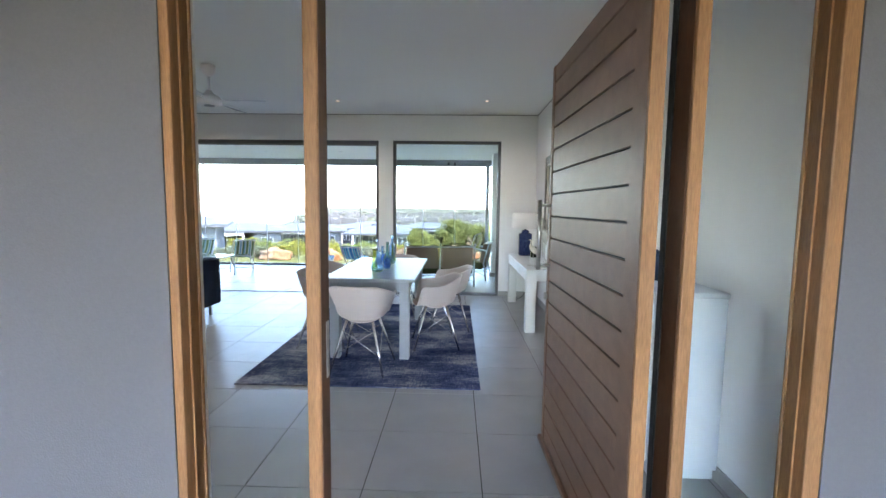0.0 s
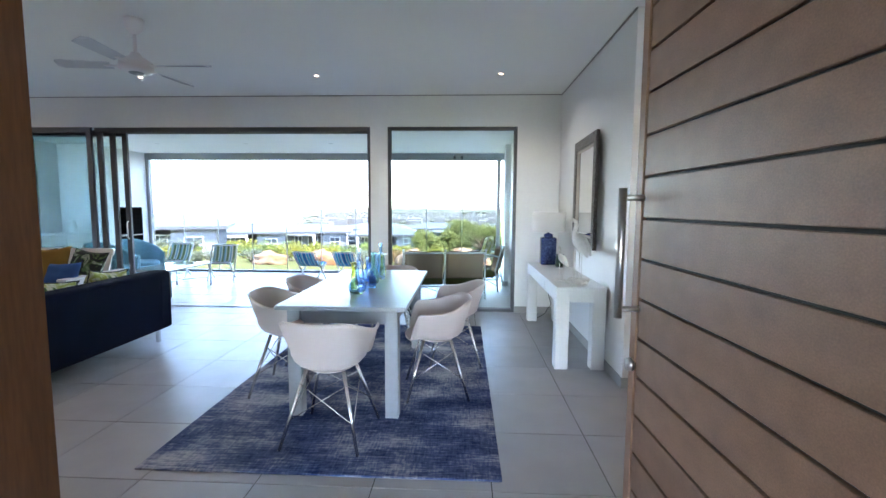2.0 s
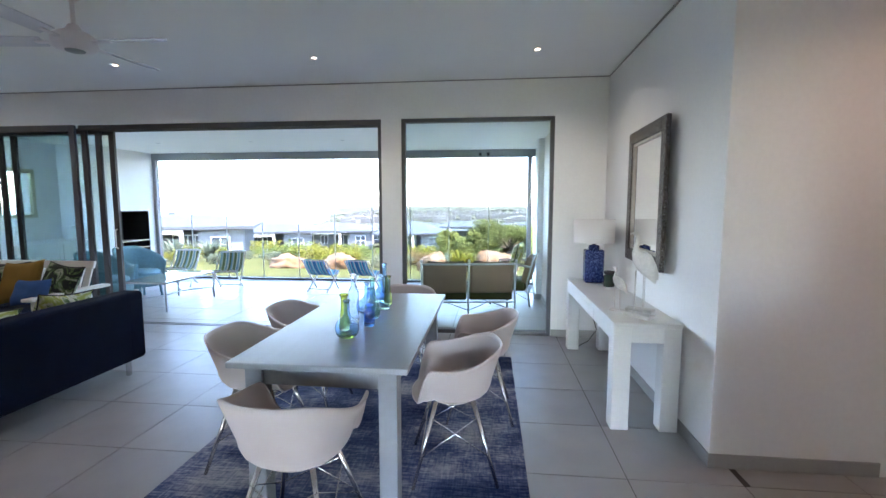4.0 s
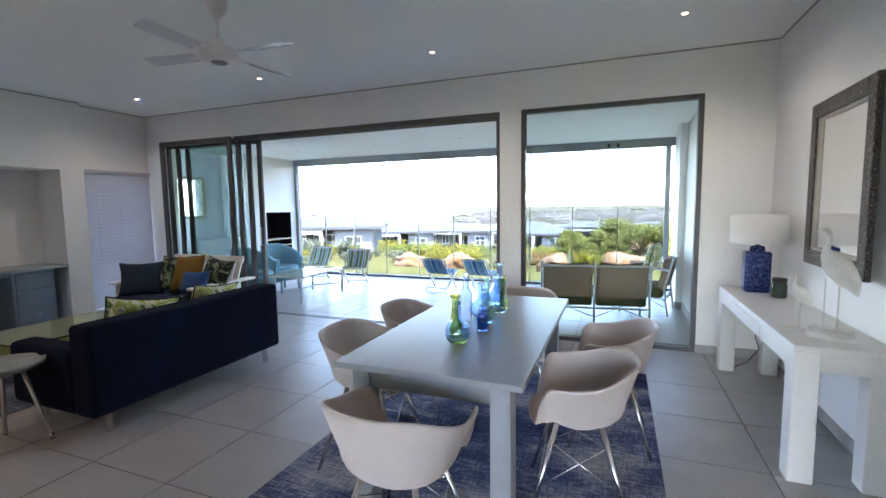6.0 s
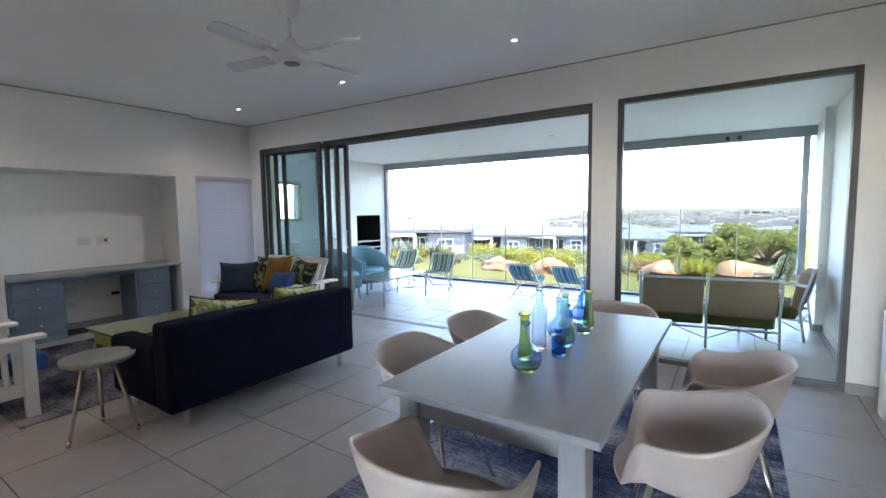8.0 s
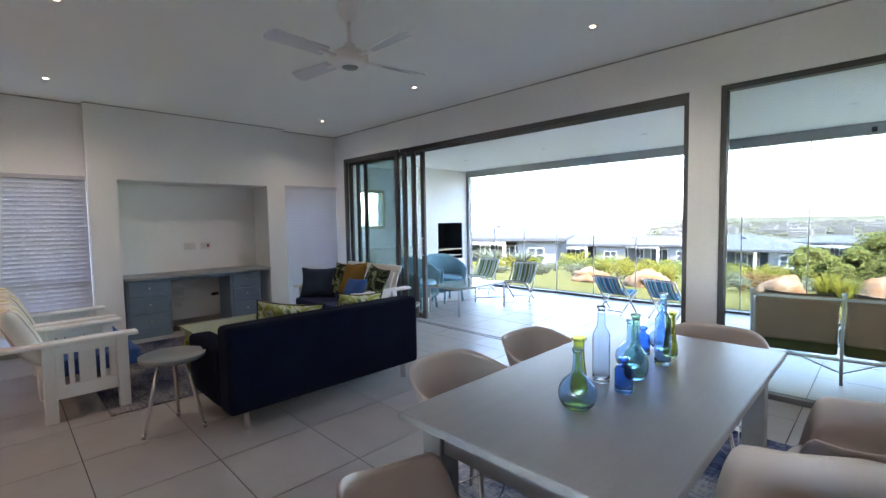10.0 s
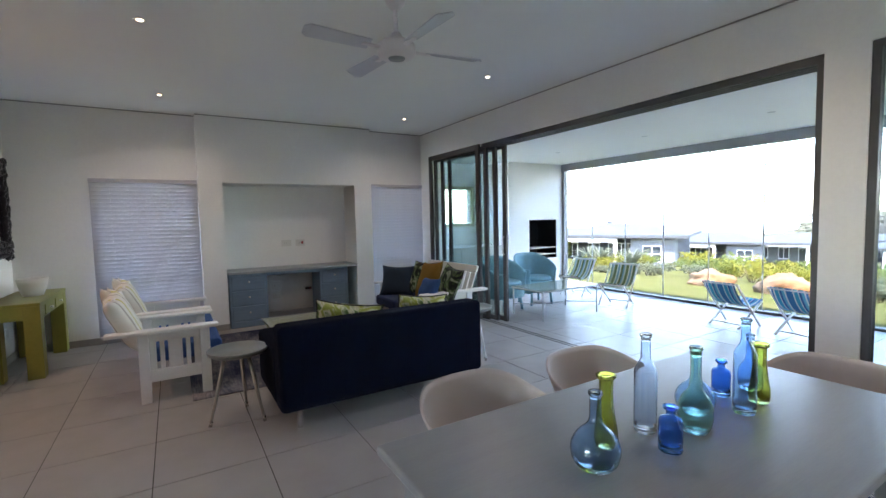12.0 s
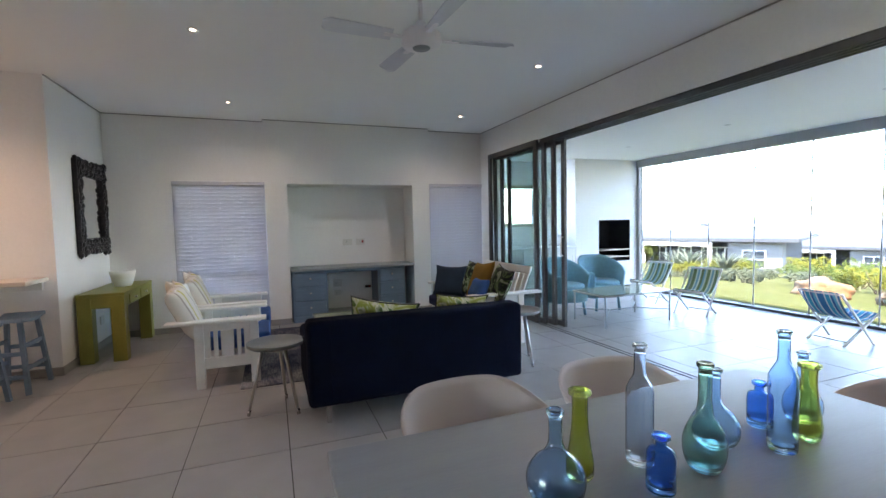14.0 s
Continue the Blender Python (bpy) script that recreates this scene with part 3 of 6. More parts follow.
# ---- dining table ----
def dining_table():
    t = thing("dining_table", "grey painted wooden dining table with square legs on the rug", "table")
    x0, x1, y0, y1, z = -0.70, 0.165, 4.285, 6.0, 0.784
    box("tabletop", (x0, y0, z - 0.03), (x1, y1, z), TABLE_PAINT, t, bevel=0.006, seg=2)
    for x in (x0 + 0.06, x1 - 0.15):
        for y in (y0 + 0.06, y1 - 0.15):
            box("leg", (x, y, 0.012), (x + 0.09, y + 0.09, z - 0.03), TABLE_PAINT, t, bevel=0.004)
    for x in (x0 + 0.075, x1 - 0.095):
        box("apron", (x, y0 + 0.15, z - 0.13), (x + 0.02, y1 - 0.15, z - 0.03), TABLE_PAINT, t)
    for y in (y0 + 0.075, y1 - 0.095):
        box("apron", (x0 + 0.15, y, z - 0.13), (x1 - 0.15, y + 0.02, z - 0.03), TABLE_PAINT, t)
    return t


dining_table()
tagged(box("rug", (-1.24, 3.70, 0.0), (0.745, 6.75, 0.012), RUG_BLUE, bevel=0.004), "faded blue and grey patterned rug under the dining table", "rug")

# ---- dining chairs ----
def dining_chair():
    c = thing("dining_chair", "white moulded tub dining chair with splayed chrome legs", "chair", group="chairs round the dining table")
    # local: chair faces +y, its back towards -y
    def ease(a, b, x):
        k = min(max((x - a) / (b - a), 0), 1)
        return k * k * (3 - 2 * k)

    def rim(th):
        d = abs(th)
        return 0.768 - 0.085 * ease(0.45, 1.75, d) - 0.22 * ease(2.0, 2.5, d)

    def f(u, v):
        th = (u - 0.5) * 2 * math.pi            # 0 at the back
        front = ease(2.0, 2.7, abs(th))
        c, s = math.cos(th), math.sin(th)
        dx, dy = math.copysign(abs(s) ** 0.86, s), -math.copysign(abs(c) ** 0.86, c)
        top = rim(th)
        if v < 0.35:
            k = v / 0.35
            r, z = 0.46 * k, 0.452 + 0.006 * k * k
        elif v < 0.6:
            a = (v - 0.35) / 0.25 * math.pi / 2
            r, z = 0.46 + 0.33 * math.sin(a), 0.458 + min(0.11, max(top - 0.458, 0.0) * 0.9 + 0.002) * (1 - math.cos(a))
        else:
            k = (v - 0.6) / 0.4
            z0 = 0.458 + min(0.11, max(top - 0.458, 0.0) * 0.9 + 0.002)
            r, z = 0.79 + 0.21 * k ** 0.95 * (1 - 0.35 * front), z0 + (top - z0) * k
        return (0.292 * r * dx, (0.285 - 0.02 * front) * r * dy, z)

    part("shell", surface_bm(f, 72, 18, 0.011, wrap=True), SHELL, c, "white moulded plastic tub seat", True)
    lathe("seat_pan", [(0.0, 0.425), (0.10, 0.425), (0.13, 0.436), (0.15, 0.449), (0.0, 0.449)], SHELL, c)
    for sx in (-1, 1):
        for sy in (-1, 1):
            tube("leg", [(sx * 0.115, sy * 0.105, 0.447), (sx * 0.235, sy * 0.235, 0.0)], [0.0125, 0.0095], CHROME, c, n=10)
    for sy in (-1, 1):
        tube("brace", [(-0.145, sy * 0.137, 0.37), (0.2, sy * 0.195, 0.16)], 0.003, CHROME, c, n=6)
        tube("brace", [(0.145, sy * 0.137, 0.37), (-0.2, sy * 0.195, 0.16)], 0.003, CHROME, c, n=6)
    for sx in (-1, 1):
        tube("brace", [(sx * 0.145, -0.137, 0.37), (sx * 0.2, 0.195, 0.16)], 0.003, CHROME, c, n=6)
        tube("brace", [(sx * 0.145, 0.137, 0.37), (sx * 0.2, -0.195, 0.16)], 0.003, CHROME, c, n=6)
    return c


chair = dining_chair()
SIZE = Matrix.Scale(0.96, 4)
chair.matrix_basis = pose(-0.28, 4.13, 0.012, 0, 0, -4)
for x, y, a in ((0.325, 4.84, 98), (0.46, 5.54, 92), (-0.82, 4.84, -88), (-0.80, 5.50, -92)):
    copy_thing(chair, pose(x, y, 0.012, 0, 0, a) @ (SIZE if x > 0 else Matrix()))
copy_thing(chair, pose(-0.22, 6.15, 0.012, 0, 0, 180))


# ---- glass bottles on the dining table ----
def bottle_glass(name, colour):
    return material(name, colour, 0.005, transmission=1.0, ior=1.42)


PALE_BLUE = bottle_glass("pale_blue_glass", (0.80, 0.88, 0.99))
SKY_BLUE = bottle_glass("sky_blue_glass", (0.60, 0.79, 1.0))
COBALT = bottle_glass("cobalt_glass", (0.20, 0.46, 0.95))
SEA_GREEN = bottle_glass("sea_green_glass", (0.56, 0.80, 0.72))
OLIVE_GLASS = bottle_glass("olive_glass", (0.74, 0.78, 0.26))


def bottle(x, y, prof, mat, label, flat=1.0, flutes=0, turn=0):
    """A hollow turned bottle: outer profile, then back down inside."""
    t = 0.002
    pts = [prof[0]] + list(prof) + [prof[-1]]
    fine = []
    for a, b, c, d in zip(pts, pts[1:], pts[2:], pts[3:]):
        for k in range(5):
            s = k / 5
            fine.append(tuple(max(0.5 * (2 * b[i] + (c[i] - a[i]) * s + (2 * a[i] - 5 * b[i] + 4 * c[i] - d[i]) * s * s + (3 * b[i] - a[i] - 3 * c[i] + d[i]) * s ** 3), 0.0) for i in (0, 1)))
    prof = fine + [prof[-1]]
    inner = [(max(r - t, 0.004), z) for r, z in reversed(prof) if z > 0.02]
    top = prof[-1]
    prof = prof[:-1] + [(top[0], top[1] - 0.014), (top[0] + 0.004, top[1] - 0.010), (top[0] + 0.004, top[1] - 0.002), (top[0] + 0.001, top[1])]
    full = [(0.0, 0.0)] + prof + inner + [(max(prof[8][0] - 0.008, 0.006), 0.014), (0.0, 0.018)]
    bm = lathe_bm(bmesh.new(), full, 40)
    if flutes:
        for v in bm.verts:
            a = math.atan2(v.co.y, v.co.x)
            k = 1 + 0.05 * math.cos(flutes * a)
            v.co.x *= k
            v.co.y *= k
    bm.transform(Matrix.Diagonal((1, flat, 1, 1)))
    b = thing("bottle", label, "bottle", pose(x, y, 0.785, 0, 0, turn), "coloured glass bottles on the table")
    part("glass_body", bm, mat, b, smooth=True)
    return b


def flask(r, h, neck, top):
    return [(r * 0.60, 0.0), (r * 0.74, 0.006), (r * 0.92, h * 0.20), (r, h * 0.42), (r * 0.94, h * 0.62), (r * 0.72, h * 0.82), (r * 0.42, h * 0.97), (neck * 1.15, h * 1.12), (neck, h * 1.28), (neck, top)]


def wine(r, top):
    return [(r * 0.9, 0.0), (r, 0.008), (r, 0.05), (r, top * 0.3), (r, top * 0.58), (r * 0.93, top * 0.64), (r * 0.6, top * 0.71), (0.015, top * 0.77), (0.0145, top)]


def vase(top):
    return [(0.022, 0.0), (0.03, 0.012), (0.032, 0.045), (0.024, 0.10), (0.019, 0.15), (0.019, top - 0.02), (0.023, top)]


def medicine(top):
    return [(0.03, 0.0), (0.033, 0.006), (0.033, 0.03), (0.033, top * 0.4), (0.033, top * 0.62), (0.028, top * 0.72), (0.014, top * 0.78), (0.013, top * 0.95), (0.017, top)]


bottle(-0.258, 4.735, flask(0.066, 0.118, 0.0155, 0.211), SKY_BLUE, "round pale blue glass flask with a narrow neck")
bottle(-0.308, 4.84, vase(0.222), OLIVE_GLASS, "slender fluted olive green glass vase", flutes=10)
bottle(-0.312, 5.03, wine(0.034, 0.310), PALE_BLUE, "tall clear pale blue wine bottle")
bottle(-0.198, 4.98, medicine(0.134), COBALT, "small cobalt blue glass medicine bottle", 0.9, turn=20)
bottle(-0.223, 5.15, flask(0.051, 0.14, 0.016, 0.270), SEA_GREEN, "sea green glass decanter with long sloping shoulders", 0.95, turn=15)
bottle(-0.300, 5.285, flask(0.062, 0.11, 0.014, 0.213), SKY_BLUE, "round blue glass flask behind the green decanter")
bottle(-0.33, 5.51, medicine(0.134), COBALT, "small blue glass medicine bottle", 0.9, turn=-10)
bottle(-0.208, 5.42, wine(0.035, 0.324), SKY_BLUE, "tall blue wine bottle near the table middle")
bottle(-0.215, 5.54, vase(0.218), OLIVE_GLASS, "slender fluted olive green vase behind the wine bottle", flutes=10)
bottle(-0.30, 5.66, flask(0.052, 0.11, 0.014, 0.212), SKY_BLUE, "blue glass flask at the back of the group")


# ---- white console, lamp, ornaments and mirror on the east wall ----
def parsons_console(name, label, mat, x0, x1, y0, y1, h, leg, drop, along="y"):
    c = thing(name, label, "console table")
    box("tabletop", (x0, y0, h - 0.03), (x1, y1, h), mat, c, bevel=0.004)
    for xa in (x0 + 0.004, x1 - leg - 0.004):
        for ya in (y0 + 0.004, y1 - leg - 0.004):
            box("leg", (xa, ya, 0.0), (xa + leg, ya + leg, h - 0.03), mat, c, bevel=0.004)
    box("apron", (x0 + 0.006, y0 + leg, h - drop), (x0 + 0.03, y1 - leg, h - 0.03), mat, c)
    box("apron", (x1 - 0.03, y0 + leg, h - drop), (x1 - 0.006, y1 - leg, h - 0.03), mat, c)
    box("apron", (x0 + leg, y0 + 0.006, h - drop), (x1 - leg, y0 + 0.03, h - 0.03), mat, c)
    box("apron", (x0 + leg, y1 - 0.03, h - drop), (x1 - leg, y1 - 0.006, h - 0.03), mat, c)
    return c


CT = 0.74
pc = parsons_console("console_table", "white painted chunky console table against the wall", WHITE_PAINT, 1.345, 1.785, 5.375, 7.20, CT, 0.115, 0.135)
box("drawer_front", (1.343, 5.95, CT - 0.12), (1.347, 6.62, CT - 0.04), WHITE_PAINT, pc, bevel=0.001)

LAMP_BLUE = patches("blue_scallop_ceramic", [(0.0, (0.008, 0.014, 0.07)), (0.5, (0.012, 0.022, 0.11)), (0.55, (0.10, 0.15, 0.34)), (0.6, (0.012, 0.022, 0.1))], 34, 0.15, (1, 1, 1.6), 0.4, 1, 0.05)
SHADE = material("white_linen_shade", (0.78, 0.76, 0.74), 0.9, grain=0.06, grain_scale=300, bump=0.1, bump_scale=300)
lamp = thing("table_lamp", "table lamp with blue patterned ceramic base and white drum shade", "lamp", pose(1.562, 6.97, CT))
box("base", (-0.092, -0.065, 0.0), (0.092, 0.065, 0.335), LAMP_BLUE, lamp, "square blue scallop-patterned ceramic jar", 0.02, 3)
lathe("collar", [(0.05, 0.335), (0.055, 0.345), (0.05, 0.375), (0.015, 0.385)], LAMP_BLUE, lamp)
lathe("neck", [(0.012, 0.38), (0.02, 0.4), (0.012, 0.42), (0.008, 0.44), (0.008, 0.55)], CHROME, lamp)
lathe("shade", [(0.195, 0.405), (0.195, 0.635), (0.191, 0.635), (0.191, 0.405), (0.195, 0.405)], SHADE, lamp, "white drum lampshade", 36)
for a in range(3):
    tube("spider", [(0, 0, 0.55), (0.192 * math.cos(a * 2.1), 0.192 * math.sin(a * 2.1), 0.615)], 0.002, CHROME, lamp, n=6)
cable = tagged(tube("lamp_cable", [(1.6, 7.0, 0.70), (1.62, 7.03, 0.5), (1.60, 7.05, 0.34), (1.64, 7.08, 0.22), (1.56, 7.1, 0.09), (1.45, 7.15, 0.006), (1.38, 7.3, 0.006)], 0.004, BLACK), "thin black lamp cable hanging behind the console", "cable")

JAR = material("dark_green_glass_jar", (0.03, 0.05, 0.035), 0.1, vary=0.4, scale=12)
jar = thing("candle_jar", "dark green glass candle jar with a black lid", "jar", pose(1.66, 6.74, CT))
lathe("jar_body", [(0.0, 0.0), (0.047, 0.0), (0.052, 0.01), (0.052, 0.10), (0.043, 0.115), (0.043, 0.12), (0.0, 0.12)], JAR, jar)
lathe("lid", [(0.0, 0.15), (0.047, 0.15), (0.049, 0.145), (0.049, 0.12), (0.0, 0.12)], BLACK, jar)

BIRD = material("whitewashed_carved_wood", (0.76, 0.73, 0.68), 0.7, vary=0.1, scale=14, grain=0.12, grain_scale=60, bump=0.3, bump_scale=70)


def bird(x, y, s, turn, label):
    b = thing("bird_ornament", label, "ornament", pose(x, y, CT, 0, 0, turn), "carved birds on the console")
    box("base", (-0.11 * s, -0.05 * s, 0.0), (0.11 * s, 0.05 * s, 0.03 * s), BIRD, b, bevel=0.004)
    for dx in (-0.03, 0.045):
        tube("leg", [(dx * s, 0, 0.03 * s), (dx * s, 0, 0.36 * s)], 0.003, BIRD, b, n=8)
    spine = [(-0.13, 0.29, 0.006), (-0.105, 0.335, 0.035), (-0.065, 0.385, 0.062), (-0.02, 0.44, 0.076), (0.022, 0.48, 0.064), (0.046, 0.515, 0.038), (0.05, 0.555, 0.020), (0.038, 0.595, 0.015),
             (0.034, 0.63, 0.014), (0.044, 0.66, 0.018), (0.062, 0.672, 0.015), (0.088, 0.668, 0.005), (0.11, 0.66, 0.002)]
    bm = sweep_bm(bmesh.new(), [(a * s, 0, z * s) for a, z, r in spine], [r * s for a, z, r in spine], 12)
    for v in bm.verts:
        v.co.y *= 0.42
    part("body", bm, BIRD, b, "carved bird with folded tail and bent neck", True)
    return b


bird(1.56, 5.56, 0.87, 128, "tall whitewashed carved wooden bird on thin legs")
bird(1.62, 5.72, 0.85, 145, "second tall whitewashed carved bird beside its mate")
bird(1.46, 5.72, 0.48, 150, "small whitewashed carved wooden bird on a base")

MOSAIC = patches("shell_mosaic", [(0.0, (0.012, 0.01, 0.009)), (0.42, (0.05, 0.038, 0.032)), (0.5, (0.16, 0.13, 0.115)), (0.57, (0.06, 0.045, 0.04)), (0.7, (0.35, 0.31, 0.29))], 75, 0.35, (1, 1, 1), 0.2, 2, 0.9)
MIRROR = material("mirror_glass", (0.9, 0.9, 0.9), 0.02, metal=1.0)
BEAD = material("champagne_bead", (0.42, 0.37, 0.32), 0.35, metal=0.4)


def wall_mirror(name, label, m, w, h, fw, mat, depth=0.03, lump=0.0):
    """Local x along the wall, z up, y out of the wall."""
    o = thing(name, label, "mirror", m)
    for lo, hi in (((-w / 2, 0, -h / 2), (-w / 2 + fw, depth, h / 2)), ((w / 2 - fw, 0, -h / 2), (w / 2, depth, h / 2)),
                   ((-w / 2 + fw, 0, h / 2 - fw), (w / 2 - fw, depth, h / 2)), ((-w / 2 + fw, 0, -h / 2), (w / 2 - fw, depth, -h / 2 + fw))):
        if lump:
            bm = bmesh.new()
            long_x = hi[0] - lo[0] > hi[2] - lo[2]
            n = int((hi[0] - lo[0] if long_x else hi[2] - lo[2]) / 0.03)
            for k in range(n + 1):
                f = k / n
                for j in range(3):
                    c = [lo[0] + (hi[0] - lo[0]) * (f if long_x else (j + 0.5) / 3), depth * 0.55, lo[2] + (hi[2] - lo[2]) * ((j + 0.5) / 3 if long_x else f)]
                    r = bmesh.ops.create_icosphere(bm, subdivisions=1, radius=random.uniform(0.016, 0.036))
                    for v in r["verts"]:
                        v.co = Vector(c) + Vector((v.co.x * 1.3 + 0, v.co.y, v.co.z * 1.3)) + Vector((random.uniform(-0.006, 0.006), 0, random.uniform(-0.006, 0.006)))
            box_bm(bm, (lo[0] + 0.008, 0, lo[2] + 0.008), (hi[0] - 0.008, depth * 0.6, hi[2] - 0.008))
            part("frame_bar", bm, mat, o, smooth=True)
        else:
            box("frame_bar", lo, hi, mat, o, bevel=0.006, seg=2)
    if not lump:
        for lo, hi in (((-w / 2 + fw, 0.0, -h / 2 + fw), (-w / 2 + fw + 0.025, depth * 0.7, h / 2 - fw)), ((w / 2 - fw - 0.025, 0.0, -h / 2 + fw), (w / 2 - fw, depth * 0.7, h / 2 - fw)),
                       ((-w / 2 + fw + 0.025, 0.0, h / 2 - fw - 0.025), (w / 2 - fw - 0.025, depth * 0.7, h / 2 - fw)), ((-w / 2 + fw + 0.025, 0.0, -h / 2 + fw), (w / 2 - fw - 0.025, depth * 0.7, -h / 2 + fw + 0.025))):
            box("inner_bead", lo, hi, BEAD, o, bevel=0.006)
    box("mirror_pane", (-w / 2 + fw, 0.004, -h / 2 + fw), (w / 2 - fw, 0.010, h / 2 - fw), MIRROR, o, bevel=0)
    return o


wall_mirror("wall_mirror", "rectangular wall mirror in a grey-brown mosaic frame", pose(X1 - 0.021, 6.15, 1.59, 0, 0, 87.7), 0.96, 1.11, 0.10, MOSAIC, 0.035)


# ---- ceiling fan ----
FAN = material("white_enamel", (0.84, 0.80, 0.80), 0.3)
BLADE = material("grey_white_blade", (0.80, 0.80, 0.83), 0.22, vary=0.05, scale=4)
fan = thing("ceiling_fan", "white four-blade ceiling fan on a short rod", "ceiling fan", pose(-2.12, 5.08, 0))
lathe("canopy", [(0.0, H), (0.07, H), (0.072, H - 0.03), (0.06, H - 0.08), (0.02, H - 0.12), (0.0, H - 0.12)], FAN, fan)
tube("down_rod", [(0, 0, H - 0.12), (0, 0, 2.63)], 0.013, FAN, fan, n=12)
lathe("motor", [(0.0, 2.655), (0.03, 2.65), (0.045, 2.62), (0.085, 2.60), (0.12, 2.575), (0.125, 2.53), (0.115, 2.505), (0.07, 2.495), (0.0, 2.49)], FAN, fan, n=32)
lathe("badge", [(0.0, 2.487), (0.05, 2.488), (0.055, 2.494)], ALU_LIGHT, fan)
for k, a in enumerate((2, 82, 188, 274)):
    m = pose(0, 0, 2.545, 0, 0, a)
    bm = box_bm(bmesh.new(), (0.10, -0.018, -0.006), (0.24, 0.018, 0.004), 0.003)
    bm.transform(m)
    part("blade_bracket", bm, FAN, fan)

    def bl(u, v):
        w = 0.046 + 0.016 * u
        e = 1.0 if u < 0.93 else math.sqrt(max(1 - ((u - 0.93) / 0.07) ** 2, 0.15))
        return (0.19 + 0.41 * u, (2 * v - 1) * w * e, 0.012 * (2 * v - 1))
    bm = surface_bm(bl, 14, 4, 0.006)
    bm.transform(m)
    part("blade", bm, BLADE, fan)


# ---- soft furnishing helpers ----
def cushion(name, label, m, w, h, d, mat, piping=None, group="scatter cushions"):
    o = thing(name, label, "cushion", m, group)

    bm = bmesh.new()
    n = 14
    grids = []
    for side in (1, -1):
        g = []
        for i in range(n + 1):
            row = []
            for j in range(n + 1):
                a, b = 2 * i / n - 1, 2 * j / n - 1
                puff = (max(1 - a ** 4, 0) * max(1 - b ** 4, 0)) ** 0.55
                pin = 1 - 0.13 * (1 - abs(b) ** 2) * abs(a) ** 3
                pin2 = 1 - 0.13 * (1 - abs(a) ** 2) * abs(b) ** 3
                wob = 0.02 * noise.noise(Vector((a * 1.7 + len(label), b * 1.7, side)))
                row.append(bm.verts.new((a * w / 2 * pin, side * puff * (d / 2 + wob * 0.5), b * h / 2 * pin2)))
            g.append(row)
        grids.append(g)
        for i in range(n):
            for j in range(n):
                q = (g[i][j], g[i + 1][j], g[i + 1][j + 1], g[i][j + 1])
                bm.faces.new(q if side > 0 else q[::-1])
    bmesh.ops.remove_doubles(bm, verts=bm.verts, dist=0.0005)
    part("cover", bm, mat, o, smooth=True)
    if piping is not None:
        pts = []
        for i in range(4 * n + 1):
            k = i % (4 * n)
            s, r = divmod(k, n)
            e = 2 * r / n - 1
            a, b = ((e, -1), (1, e), (-e, 1), (-1, -e))[s]
            pts.append((a * w / 2 * (1 - 0.13 * (1 - b * b) * abs(a) ** 3), 0, b * h / 2 * (1 - 0.13 * (1 - a * a) * abs(b) ** 3)))
        part("piping", sweep_bm(bmesh.new(), pts, 0.006, 6), piping, o, smooth=True)
    return o


# ---- navy sofa ----
sofa = thing("sofa", "dark navy upholstered two-seater sofa on short chrome feet", "sofa")
SX0, SX1, SY0, SY1 = -3.46, -2.58, 4.36, 6.05
box("backrest", (SX1 - 0.20, SY0, 0.145), (SX1, SY1, 0.752), NAVY, sofa, bevel=0.035, seg=3)
for y in (SY0 + 0.16, SY1 - 0.16):
    tube("seam", [(SX1 - 0.001, y, 0.20), (SX1 - 0.001, y, 0.71)], 0.003, NAVY, sofa, n=6)
for y0, y1 in ((SY0, SY0 + 0.18), (SY1 - 0.18, SY1)):
    box("armrest", (SX0, y0, 0.145), (SX1 - 0.201, y1, 0.58), NAVY, sofa, bevel=0.04, seg=3)
box("seat_base", (SX0 + 0.02, SY0 + 0.181, 0.145), (SX1 - 0.201, SY1 - 0.181, 0.30), NAVY, sofa, bevel=0.02, seg=2)
for k in range(2):
    ya = SY0 + 0.185 + k * 0.665
    box("seat_cushion", (SX0, ya, 0.30), (SX1 - 0.33, ya + 0.655, 0.44), NAVY, sofa, bevel=0.035, seg=3)
    box("back_cushion", (SX1 - 0.33, ya, 0.44), (SX1 - 0.201, ya + 0.655, 0.72), NAVY, sofa, bevel=0.04, seg=3)
for x in (SX0 + 0.1, SX1 - 0.09):
    for y in (SY0 + 0.14, SY1 - 0.12):
        box("foot", (x - 0.018, y - 0.018, 0.0), (x + 0.018, y + 0.018, 0.146), CHROME, sofa, bevel=0.004)
cushion("cushion", "pale green leaf-print cushion with black piping", pose(-3.02, 4.98, 0.60, 20, 10, 82), 0.56, 0.44, 0.16, LEAF_PRINT_LIGHT, BLACK)
cushion("cushion", "palm leaf-print cushion with black piping on the sofa", pose(-3.02, 5.66, 0.60, 20, 6, 92), 0.50, 0.42, 0.15, LEAF_PRINT_LIGHT, BLACK)


